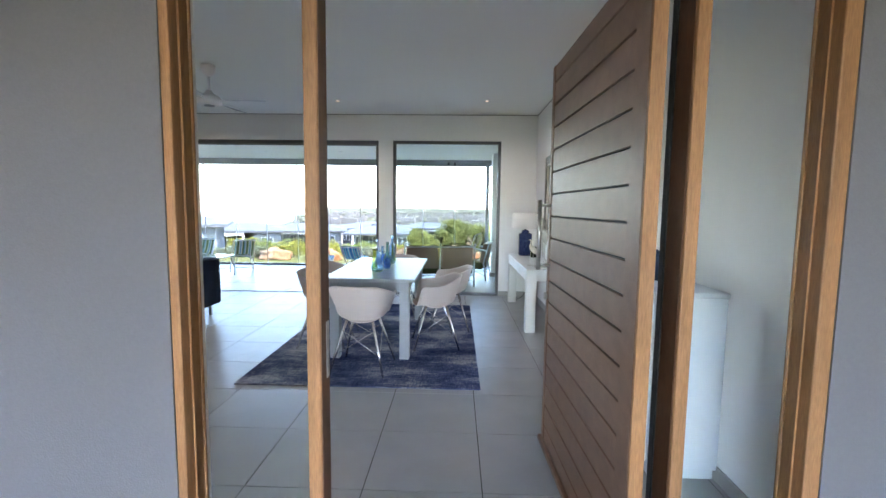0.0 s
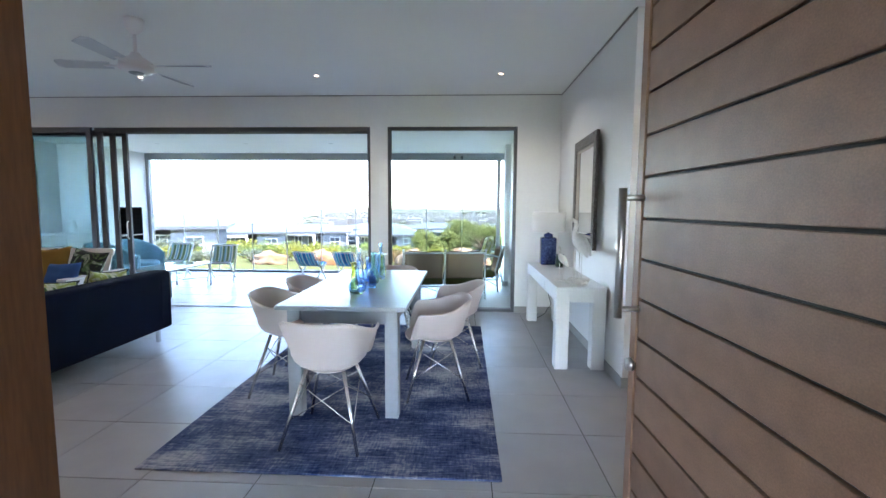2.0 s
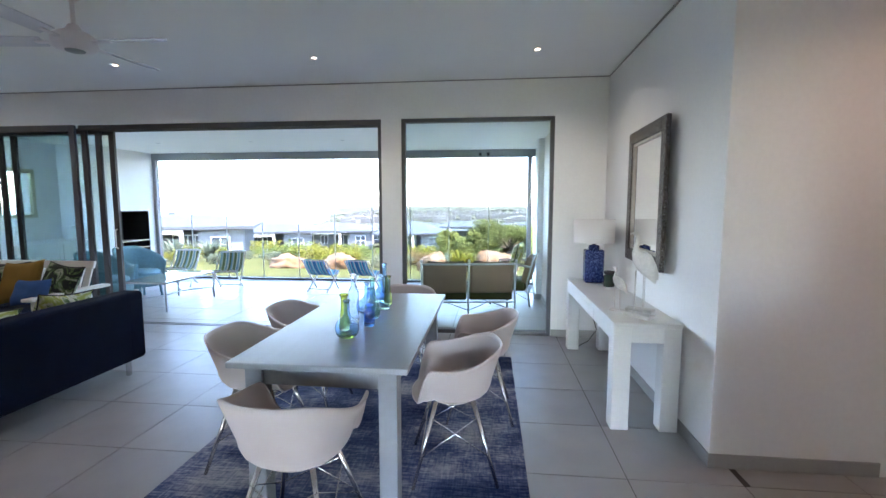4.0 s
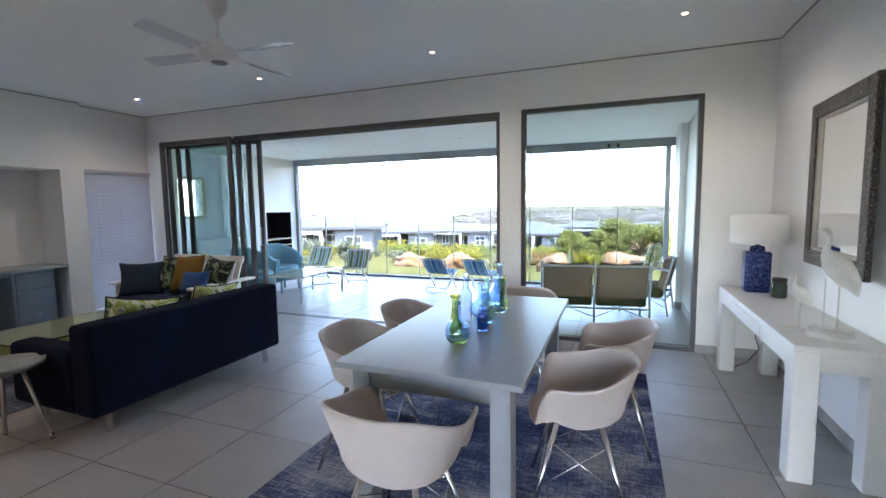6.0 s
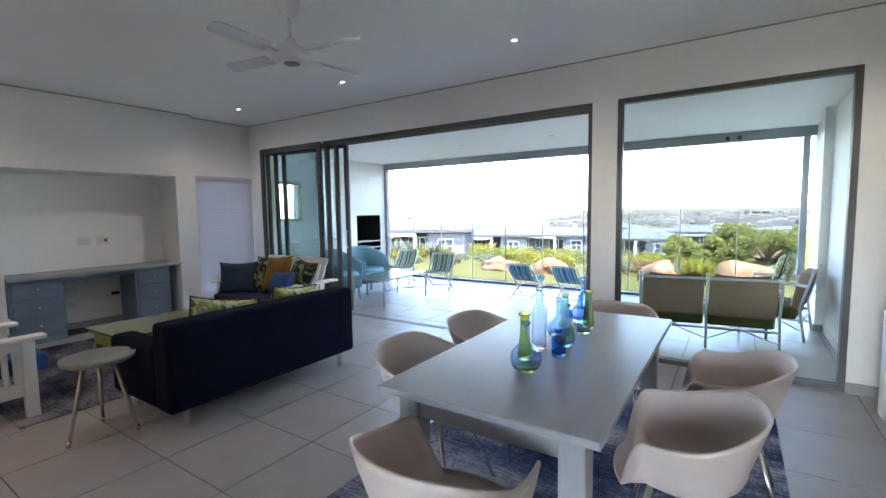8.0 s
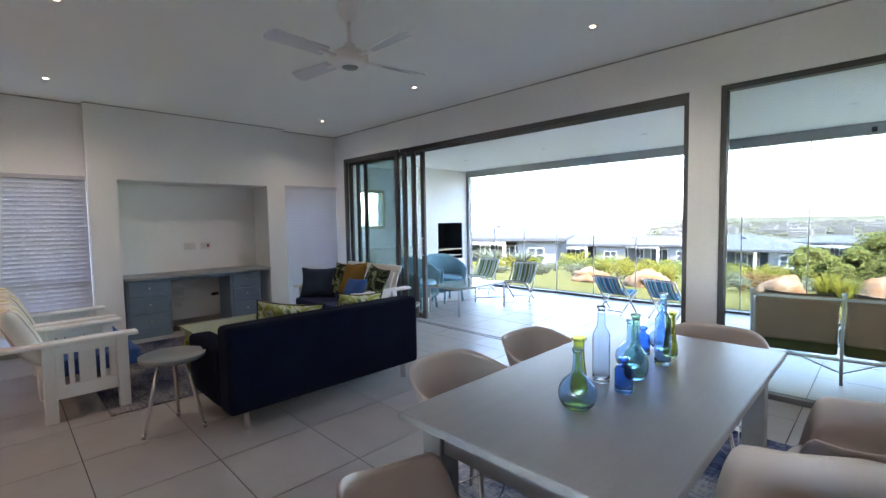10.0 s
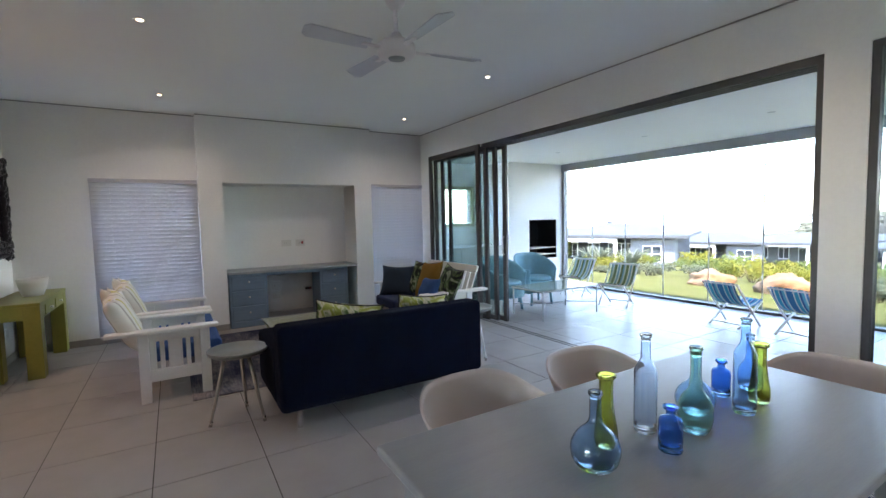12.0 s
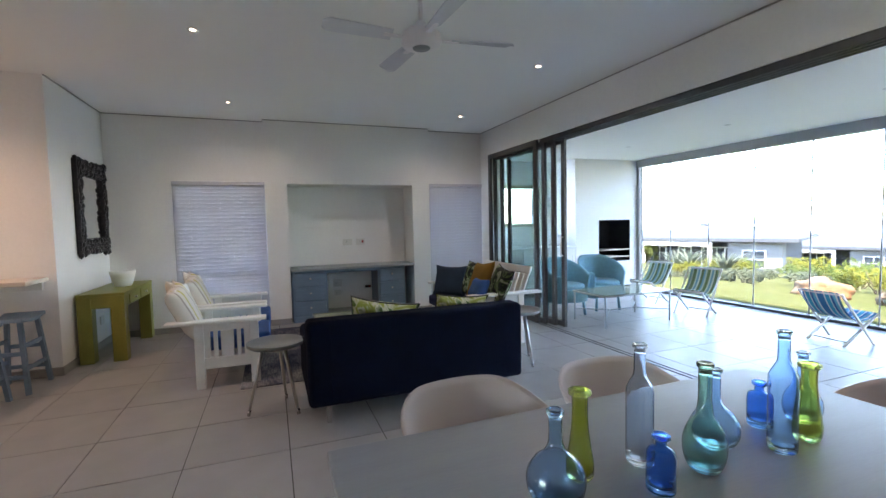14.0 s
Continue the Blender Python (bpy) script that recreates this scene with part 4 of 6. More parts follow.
# ---- white slatted bench by the doors ----
def slat_side(parent, x, y0, y1, front_leg, arm_z, mat, name="side_frame"):
    """Side of a mission-style seat: two legs, a slotted panel and an arm."""
    t = 0.035
    s = box("leg", (x - t, y0, 0.0), (x + t, y0 + 0.075, arm_z), mat, parent, bevel=0.004)
    box("leg", (x - t, y1 - 0.075, 0.0), (x + t, y1, arm_z), mat, parent, bevel=0.004)
    ya, yb = y0 + 0.075, y1 - 0.075
    box("side_rail", (x - 0.02, ya, 0.17), (x + 0.02, yb, 0.27), mat, parent)
    box("side_rail", (x - 0.02, ya, arm_z - 0.07), (x + 0.02, yb, arm_z), mat, parent)
    w = yb - ya
    edges = [0.0, 0.13, 0.20, 0.29, 0.36, 0.64, 0.71, 0.80, 0.87, 1.0]
    for k in range(0, len(edges), 2):
        box("side_slat", (x - 0.015, ya + w * edges[k], 0.27), (x + 0.015, ya + w * edges[k + 1], arm_z - 0.07), mat, parent)
    box("armrest", (x - 0.06, y0 - 0.22, arm_z), (x + 0.06, y1 + 0.07, arm_z + 0.03), mat, parent, bevel=0.008, seg=2)


def mission_seat(name, label, category, x0, x1, y0, y1, m, back_slats, group="", seat_mat=BLUE_CUSHION):
    """Seat that faces +y in local space, back reclined over -y."""
    o = thing(name, label, category, m, group)
    slat_side(o, x0, y0, y1, 0, 0.575, WHITE_PAINT)
    slat_side(o, x1, y0, y1, 0, 0.575, WHITE_PAINT)
    box("front_rail", (x0 + 0.035, y1 - 0.06, 0.20), (x1 - 0.035, y1 - 0.03, 0.31), WHITE_PAINT, o)
    box("rear_rail", (x0 + 0.035, y0 + 0.03, 0.20), (x1 - 0.035, y0 + 0.06, 0.31), WHITE_PAINT, o)
    lean = Matrix.Translation((0, y0 + 0.06, 0.28)) @ pose(0, 0, 0, 20, 0, 0)
    w = x1 - x0 - 0.09
    for k in range(back_slats):
        xa = x0 + 0.05 + w * k / back_slats
        box("back_slat", (xa + 0.01, -0.01, 0.0), (xa + w / back_slats - 0.012, 0.012, 0.54), WHITE_PAINT, o, m=lean)
    box("top_rail", (x0 + 0.045, -0.014, 0.54), (x1 - 0.045, 0.018, 0.63), WHITE_PAINT, o, bevel=0.01, seg=2, m=lean)
    n = 2 if x1 - x0 > 1 else 1
    for k in range(n):
        xa = x0 + 0.045 + (x1 - x0 - 0.09) * k / n
        box("seat_cushion", (xa + 0.003, y0 + 0.08, 0.31), (xa + (x1 - x0 - 0.09) / n - 0.003, y1 + 0.10, 0.44), seat_mat, o, "deep blue seat cushion", 0.03, 3)
    return o


mission_seat("bench_seat", "white slatted wooden two-seat bench with navy cushions", "bench", -0.66, 0.66, -0.30, 0.32, pose(-4.58, 6.56, 0.0, 0, 0, 180), 12, seat_mat=BENCH_BLUE)
cushion("cushion", "plain slate blue cushion propped on the bench", pose(-5.02, 6.40, 0.63, 20, 0, 222), 0.50, 0.44, 0.15, SLATE_CUSHION)
cushion("cushion", "dark tropical leaf-print cushion with black piping", pose(-4.70, 6.62, 0.68, 22, 0, 192), 0.46, 0.46, 0.14, LEAF_PRINT, BLACK)
cushion("cushion", "ochre yellow cotton cushion", pose(-4.42, 6.56, 0.70, 24, 6, 182), 0.46, 0.48, 0.14, OCHRE)
cushion("cushion", "dark leaf-print cushion leaning at the bench end", pose(-4.02, 6.61, 0.67, 22, -6, 172), 0.48, 0.46, 0.14, LEAF_PRINT, BLACK)
cushion("cushion", "small bright blue cotton cushion", pose(-4.10, 6.38, 0.63, 24, 4, 174), 0.44, 0.28, 0.13, BLUE_CUSHION)

YELLOW_STRIPE = striped("pale_yellow_stripe", [((0.72, 0.69, 0.62), 0.3), ((0.55, 0.50, 0.16), 0.16), ((0.72, 0.69, 0.62), 0.24), ((0.42, 0.38, 0.34), 0.08), ((0.72, 0.69, 0.62), 0.22)], 0.24)
for i, xc in enumerate((-4.17, -5.05)):
    mission_seat("armchair", "white slatted wooden armchair with a blue seat cushion", "armchair", -0.34, 0.34, -0.26, 0.26, pose(xc, 3.76, 0.0), 6, "white armchairs")
    cushion("cushion", "cream and yellow striped cushion on the armchair", pose(xc + 0.12, 3.40, 0.68, 24, 8, 4), 0.50, 0.50, 0.16, YELLOW_STRIPE)
    cushion("cushion", "second cream striped cushion leaning behind", pose(xc - 0.12, 3.36, 0.70, 24, -8, -4), 0.48, 0.48, 0.13, YELLOW_STRIPE)


# ---- side tables ----
TRAY = material("grey_lacquer_tray", (0.22, 0.245, 0.25), 0.35, vary=0.08, scale=4)


def side_table(m):
    s = thing("side_table", "round grey tray side table on three steel legs", "side table", m, "side tables")
    lathe("tray", [(0.0, 0.50), (0.19, 0.50), (0.205, 0.51), (0.21, 0.535), (0.204, 0.535), (0.198, 0.515), (0.0, 0.512)], TRAY, s, n=40)
    for a in (30, 150, 270):
        c, d = math.cos(radians(a)), math.sin(radians(a))
        tube("leg", [(0.09 * c, 0.09 * d, 0.505), (0.215 * c, 0.215 * d, 0.0)], [0.014, 0.011], STEEL, s, n=12)
        tube("foot_cap", [(0.2055 * c, 0.2055 * d, 0.04), (0.2152 * c, 0.2152 * d, 0.0)], 0.0125, CHROME, s, n=12)
    return s


st = side_table(pose(-3.08, 4.16, 0.0, 0, 0, 12))
copy_thing(st, pose(-3.32, 6.46, 0.0, 0, 0, -26))

# ---- coffee table and rug ----
GLASS_TOP = material("tempered_glass_top", (0.62, 0.72, 0.62), 0.04, transmission=0.6, ior=1.45)
CLEAR_TOP = material("clear_table_glass", (0.90, 0.94, 0.84), 0.03, transmission=1.0, ior=1.3)
ct = thing("coffee_table", "lime green coffee table with a glass top", "coffee table")
box("glass_top", (-4.52, 4.55, 0.435), (-3.78, 5.62, 0.447), CLEAR_TOP, ct, "clear glass sheet", 0.003)
box("tabletop", (-4.50, 4.57, 0.40), (-3.80, 5.60, 0.433), LIME_PAINT, ct)
box("apron", (-4.47, 4.60, 0.30), (-3.83, 5.57, 0.40), LIME_PAINT, ct)
for x in (-4.48, -3.88):
    for y in (4.59, 5.52):
        box("leg", (x, y, 0.012), (x + 0.06, y + 0.06, 0.30), LIME_PAINT, ct)
tagged(box("rug", (-5.95, 3.86, 0.0), (-3.64, 6.25, 0.011), RUG_GREY, bevel=0.004), "faded grey patterned rug in the seating area", "rug")


# ---- built-in desk in the niche ----
desk = thing("desk", "blue-grey painted twin-pedestal desk in the wall niche", "desk")
DX = XC - 0.03
box("desktop", (X0 - 0.37, 4.405, 0.755), (XC + 0.03, 6.265, 0.79), DESK_TOP, desk, bevel=0.005)
for y0, y1 in ((4.42, 4.92), (5.68, 6.12)):
    ped = box("pedestal", (X0 - 0.36, y0, 0.0), (DX, y1, 0.755), DESK_PAINT, desk)
    for k in range(3):
        z0 = 0.10 + k * 0.215
        d = box("drawer", (DX, y0 + 0.03, z0), (DX + 0.018, y1 - 0.03, z0 + 0.20), DESK_PAINT, desk, bevel=0.004)
        lathe("knob", [(0.0, 0.03), (0.012, 0.028), (0.014, 0.018), (0.006, 0.01), (0.006, 0.0)], STEEL, d, n=14).matrix_basis = pose(DX + 0.018, (y0 + y1) / 2, z0 + 0.11, 0, 90, 0)
    box("plinth", (X0 - 0.3, y0 + 0.02, 0.0), (DX + 0.012, y1 - 0.02, 0.085), DESK_PAINT, desk)
box("apron", (DX - 0.04, 4.92, 0.70), (DX - 0.02, 5.68, 0.755), DESK_PAINT, desk)
PLATE = material("white_switch_plate", (0.74, 0.73, 0.70), 0.4)
RED = material("red_rocker", (0.35, 0.02, 0.02), 0.4)
NX = X0 - 0.38
for y, z, w, h in ((5.31, 1.14, 0.15, 0.10), (5.52, 1.14, 0.14, 0.10), (5.13, 0.49, 0.14, 0.12), (5.13, 0.33, 0.11, 0.09)):
    s = thing("switch_plate", "white plastic wall socket plate in the niche", "wall socket", pose(NX, y, z), "wall sockets")
    box("plate", (0.0, -w / 2, -h / 2), (0.01, w / 2, h / 2), PLATE, s, bevel=0.003)
    box("rocker", (0.01, w * 0.12, -0.018), (0.014, w * 0.34, 0.022), RED if y == 5.52 else PLATE, s, bevel=0.001)
    for k in (-1, 0, 1):
        box("pin_hole", (0.0095, -0.022 + 0.011 * k, -0.008 + 0.012 * (k == 0)), (0.0105, -0.017 + 0.011 * k, -0.002 + 0.012 * (k == 0)), BLACK, s, bevel=0)
s = thing("socket_box", "small dark wall box low in the niche", "wall socket", pose(NX, 5.62, 0.40))
box("plate", (0.0, -0.05, -0.02), (0.012, 0.05, 0.02), BLACK, s, bevel=0.003)
box("button", (0.012, 0.015, -0.008), (0.016, 0.035, 0.008), RED, s, bevel=0.002)

# ---- olive console, bowl, carved mirror ----
oc = parsons_console("console_table", "olive green painted chunky console table by the wall", OLIVE_PAINT, -6.34, -5.13, 2.225, 2.66, 0.745, 0.13, 0.16)
for x in (-5.95, -5.5):
    box("drawer_front", (x - 0.18, 2.657, 0.60), (x + 0.18, 2.664, 0.70), OLIVE_PAINT, oc, bevel=0.002)
    lathe("knob", [(0.0, 0.03), (0.014, 0.026), (0.014, 0.018), (0.006, 0.01), (0.006, 0.0)], PLATE, oc, n=14).matrix_basis = pose(x, 2.664, 0.65, -90, 0, 0)
bowl = thing("bowl", "white ribbed ceramic bowl on the olive console", "bowl", pose(-5.80, 2.48, 0.745))
bm = lathe_bm(bmesh.new(), [(0.0, 0.0), (0.085, 0.0), (0.105, 0.05), (0.125, 0.13), (0.135, 0.185), (0.128, 0.185), (0.115, 0.12), (0.09, 0.02), (0.0, 0.015)], 32)
part("bowl_body", bm, WHITE_PAINT, bowl, smooth=True)
for k in range(6):
    lathe("rib", [(0.092 + 0.006 * k, 0.024 + 0.025 * k), (0.098 + 0.006 * k, 0.032 + 0.025 * k), (0.095 + 0.006 * k, 0.04 + 0.025 * k)], WHITE_PAINT, bowl, n=32)
CARVED = material("black_carved_lacquer", (0.012, 0.011, 0.014), 0.3, vary=0.4, scale=20)
wall_mirror("wall_mirror", "wall mirror in an ornate black carved frame", pose(-5.82, 2.2, 1.68, 0, 0, 0), 0.94, 1.06, 0.17, CARVED, 0.05, lump=1.0)
oc2 = box("wall_socket", (-6.0, 2.2, 0.28), (-5.88, 2.212, 0.38), PLATE, bevel=0.003)
tagged(oc2, "white wall socket plate low on the wall", "wall socket")

# ---- kitchen bar and stools ----
BAR = material("pale_stone_top", (0.68, 0.62, 0.55), 0.3, vary=0.06, scale=8, grain=0.06)
bar = thing("breakfast_bar", "pale stone breakfast bar top fixed to the wall", "counter")
box("bar_top", (-4.82, 0.2, 0.94), (-4.38, 2.14, 0.98), BAR, bar, bevel=0.004)
box("bar_support", (-4.82, 0.2, 0.0), (-4.70, 0.35, 0.94), WHITE_PAINT, bar)
box("bar_upstand", (-4.82, 0.35, 0.86), (-4.78, 2.10, 0.94), WHITE_PAINT, bar)


def bar_stool(m):
    s = thing("bar_stool", "blue-grey painted wooden bar stool with curved seat", "stool", m, "bar stools")

    def f(u, v):
        a, b = 2 * u - 1, 2 * v - 1
        return (a * 0.15, b * 0.22, 0.645 + 0.025 * b * b)
    part("seat", surface_bm(f, 6, 12, 0.028), DESK_PAINT, s)
    for sx in (-1, 1):
        for sy in (-1, 1):
            bm = bmesh.new()
            sweep_bm(bm, [(sx * 0.11, sy * 0.15, 0.63), (sx * 0.16, sy * 0.21, 0.0)], 0.024, 4)
            part("leg", bm, DESK_PAINT, s)
        for z in (0.22, 0.42):
            k = 1 - z / 0.63
            box("stretcher", (sx * (0.11 + 0.05 * k) - 0.01, -(0.15 + 0.06 * k), z - 0.018), (sx * (0.11 + 0.05 * k) + 0.01, 0.15 + 0.06 * k, z + 0.018), DESK_PAINT, s)
    for sy in (-1, 1):
        for z in (0.16, 0.36):
            k = 1 - z / 0.63
            box("stretcher", (-(0.11 + 0.05 * k), sy * (0.15 + 0.06 * k) - 0.01, z - 0.018), (0.11 + 0.05 * k, sy * (0.15 + 0.06 * k) + 0.01, z + 0.018), DESK_PAINT, s)
    return s


bs = bar_stool(pose(-4.51, 1.98, 0.0, 0, 0, 90))
copy_thing(bs, pose(-3.99, 1.88, 0.0, 0, 0, 86))

# ---- cabinet inside the entrance ----
CAB = material("pale_blue_grey_cabinet", (0.62, 0.66, 0.70), 0.4, vary=0.04, scale=4)
DARK_METAL = material("dark_drop_handle", (0.05, 0.05, 0.055), 0.35, metal=0.8)
cab = thing("entrance_cabinet", "pale blue-grey painted cabinet with dark drop handles", "cabinet")
box("body", (1.575, 2.58, 0.06), (1.94, 3.48, 0.99), CAB, cab)
box("top", (1.56, 2.565, 0.99), (1.942, 3.49, 1.02), CAB, cab, bevel=0.006)
box("plinth", (1.595, 2.6, 0.0), (1.932, 3.46, 0.06), CAB, cab)
for k in range(2):
    d = box("drawer", (1.557, 2.60 + 0.43 * k, 0.74), (1.574, 3.02 + 0.43 * k, 0.96), CAB, cab)
    tube("drop_handle", [(1.557, 2.76 + 0.43 * k, 0.88), (1.525, 2.76 + 0.43 * k, 0.85), (1.525, 2.86 + 0.43 * k, 0.85), (1.557, 2.86 + 0.43 * k, 0.88)], 0.006, DARK_METAL, d)
    d = box("cabinet_door", (1.557, 2.60 + 0.43 * k, 0.09), (1.574, 3.02 + 0.43 * k, 0.72), CAB, cab)
    tube("drop_handle", [(1.557, 2.65 + 0.40 * k, 0.50), (1.525, 2.65 + 0.40 * k, 0.48), (1.525, 2.65 + 0.40 * k, 0.40), (1.557, 2.65 + 0.40 * k, 0.38)], 0.006, DARK_METAL, d)
cushion("cushion", "dark slate blue cushion resting on the cabinet", pose(1.76, 3.05, 1.11, -10, 0, 80), 0.30, 0.2, 0.12, SLATE_CUSHION)

# ---- terrace furniture ----
IRON = material("pale_painted_iron", (0.50, 0.54, 0.55), 0.45, vary=0.06, scale=8)
BLUE_STRIPE = striped("blue_deckchair_stripe", [((0.02, 0.16, 0.38), 0.16), ((0.75, 0.76, 0.74), 0.07), ((0.03, 0.33, 0.50), 0.2), ((0.75, 0.76, 0.74), 0.05), ((0.02, 0.12, 0.32), 0.12), ((0.12, 0.42, 0.58), 0.14), ((0.75, 0.76, 0.74), 0.08), ((0.02, 0.16, 0.38), 0.18)], 0.22)
GREEN_STRIPE = striped("green_deckchair_stripe", [((0.10, 0.14, 0.045), 0.18), ((0.62, 0.64, 0.50), 0.12), ((0.16, 0.33, 0.38), 0.14), ((0.62, 0.64, 0.50), 0.1), ((0.12, 0.17, 0.05), 0.22), ((0.45, 0.50, 0.40), 0.12), ((0.16, 0.33, 0.38), 0.12)], 0.2)


def deck_chair(m, cloth, label, group):
    """Folding sling chair that faces +y."""
    d = thing("deck_chair", label, "deck chair", m, group)
    for s in (-1, 1):
        x = 0.235 * s
        bm = bmesh.new()
        sweep_bm(bm, [(x, -0.37, 0.66), (x, 0.30, 0.0)], 0.017, 4)
        part("back_rail", bm, WHITE_PAINT, d)
        bm = bmesh.new()
        sweep_bm(bm, [(x - 0.036 * s, 0.40, 0.36), (x - 0.036 * s, -0.24, 0.0)], 0.017, 4)
        part("seat_rail", bm, WHITE_PAINT, d)
    tube("top_bar", [(-0.25, -0.365, 0.655), (0.25, -0.365, 0.655)], 0.014, WHITE_PAINT, d)
    tube("front_bar", [(-0.215, 0.40, 0.36), (0.215, 0.40, 0.36)], 0.014, WHITE_PAINT, d)
    tube("cross_bar", [(-0.20, -0.17, 0.05), (0.20, -0.17, 0.05)], 0.010, WHITE_PAINT, d)

    def f(u, v):
        p0, p1, p2 = Vector((-0.385, 0.665)), Vector((-0.10, 0.12)), Vector((0.41, 0.375))
        q = p0 * (1 - u) ** 2 + p1 * 2 * u * (1 - u) + p2 * u * u
        return ((2 * v - 1) * 0.205, q.x, q.y + 0.012)
    part("sling", surface_bm(f, 16, 6, 0.004), cloth, d, "striped canvas sling", True)
    return d


deck_chair(pose(-2.45, 9.98, 0, 0, 0, -8), BLUE_STRIPE, "folding white deck chair with blue striped canvas", "blue deck chairs").scale = (0.95, 0.70, 0.86)
deck_chair(pose(-1.70, 10.0, 0, 0, 0, -10), BLUE_STRIPE, "folding white deck chair with blue striped canvas", "blue deck chairs").scale = (0.95, 0.70, 0.86)
deck_chair(pose(-4.20, 9.98, 0, 0, 0, 196), GREEN_STRIPE, "folding white deck chair with green striped canvas", "green deck chairs").scale = (0.96, 0.72, 0.98)
deck_chair(pose(-5.28, 10.22, 0, 0, 0, 190), GREEN_STRIPE, "folding white deck chair with green striped canvas", "green deck chairs").scale = (0.96, 0.72, 0.98)

pt = thing("terrace_table", "low white iron terrace table with a glass top", "coffee table")
TX0, TX1, TY0, TY1, TZ = -4.67, -4.01, 8.14, 9.27, 0.42
p = box("glass_top", (TX0, TY0, TZ), (TX1, TY1, TZ + 0.008), GLASS_TOP, pt, "glass sheet", 0.002)
for x in (TX0 + 0.015, TX1 - 0.015):
    for y in (TY0 + 0.015, TY1 - 0.015):
        tube("leg", [(x, y, TZ), (x, y, 0.0)], 0.013, IRON, pt)
    tube("side_bar", [(x, TY0, TZ - 0.012), (x, TY1, TZ - 0.012)], 0.012, IRON, pt)
    tube("stretcher", [(x, TY0 + 0.015, 0.16), ((TX0 + TX1) / 2, (TY0 + TY1) / 2 - 0.2, 0.16)], 0.008, IRON, pt)
    tube("stretcher", [(x, TY1 - 0.015, 0.16), ((TX0 + TX1) / 2, (TY0 + TY1) / 2 + 0.2, 0.16)], 0.008, IRON, pt)
tube("stretcher", [((TX0 + TX1) / 2, (TY0 + TY1) / 2 - 0.2, 0.16), ((TX0 + TX1) / 2, (TY0 + TY1) / 2 + 0.2, 0.16)], 0.008, IRON, pt)
for y in (TY0, TY1):
    tube("end_bar", [(TX0, y, TZ - 0.012), (TX1, y, TZ - 0.012)], 0.012, IRON, pt)

WICKER = material("light_blue_wicker", (0.25, 0.50, 0.62), 0.6, vary=0.2, scale=30, grain=0.35, grain_scale=120, bump=0.8, bump_scale=130, stretch=(1, 1, 2))


def tub_chair(m):
    c = thing("tub_chair", "light blue woven wicker tub armchair", "armchair", m, "wicker tub chairs")

    def f(u, v):
        th = (u - 0.5) * 2 * math.pi * 0.74
        h = 0.84 - 0.24 * min(max((abs(th) - 0.5) / 1.5, 0), 1) ** 1.2
        z = 0.20 + (h - 0.20) * v
        k = 0.86 + 0.14 * v
        return (0.36 * k * math.sin(th), -0.36 * k * math.cos(th), z)
    part("back", surface_bm(f, 30, 10, 0.03), WICKER, c, smooth=True)
    lathe("seat", [(0.0, 0.40), (0.27, 0.40), (0.31, 0.36), (0.31, 0.22), (0.0, 0.22)], WICKER, c)
    lathe("seat_cushion", [(0.0, 0.47), (0.24, 0.465), (0.275, 0.44), (0.27, 0.401), (0.0, 0.401)], WICKER, c)
    for a in (45, 135, 225, 315):
        tube("leg", [(0.25 * math.cos(radians(a)), 0.25 * math.sin(radians(a)), 0.24), (0.28 * math.cos(radians(a)), 0.28 * math.sin(radians(a)), 0.0)], 0.02, WICKER, c)
    return c


tc = tub_chair(pose(-5.02, 8.27, 0, 0, 0, -84))
copy_thing(tc, pose(-5.12, 9.02, 0, 0, 0, -100))

TAN = material("tan_canvas_cushion", (0.27, 0.195, 0.125), 0.9, vary=0.12, scale=6, grain=0.1, grain_scale=200, bump=0.2, bump_scale=300)
OLIVE_CLOTH = material("olive_canvas", (0.07, 0.075, 0.02), 0.9, vary=0.2, scale=6, bump=0.2, bump_scale=300)


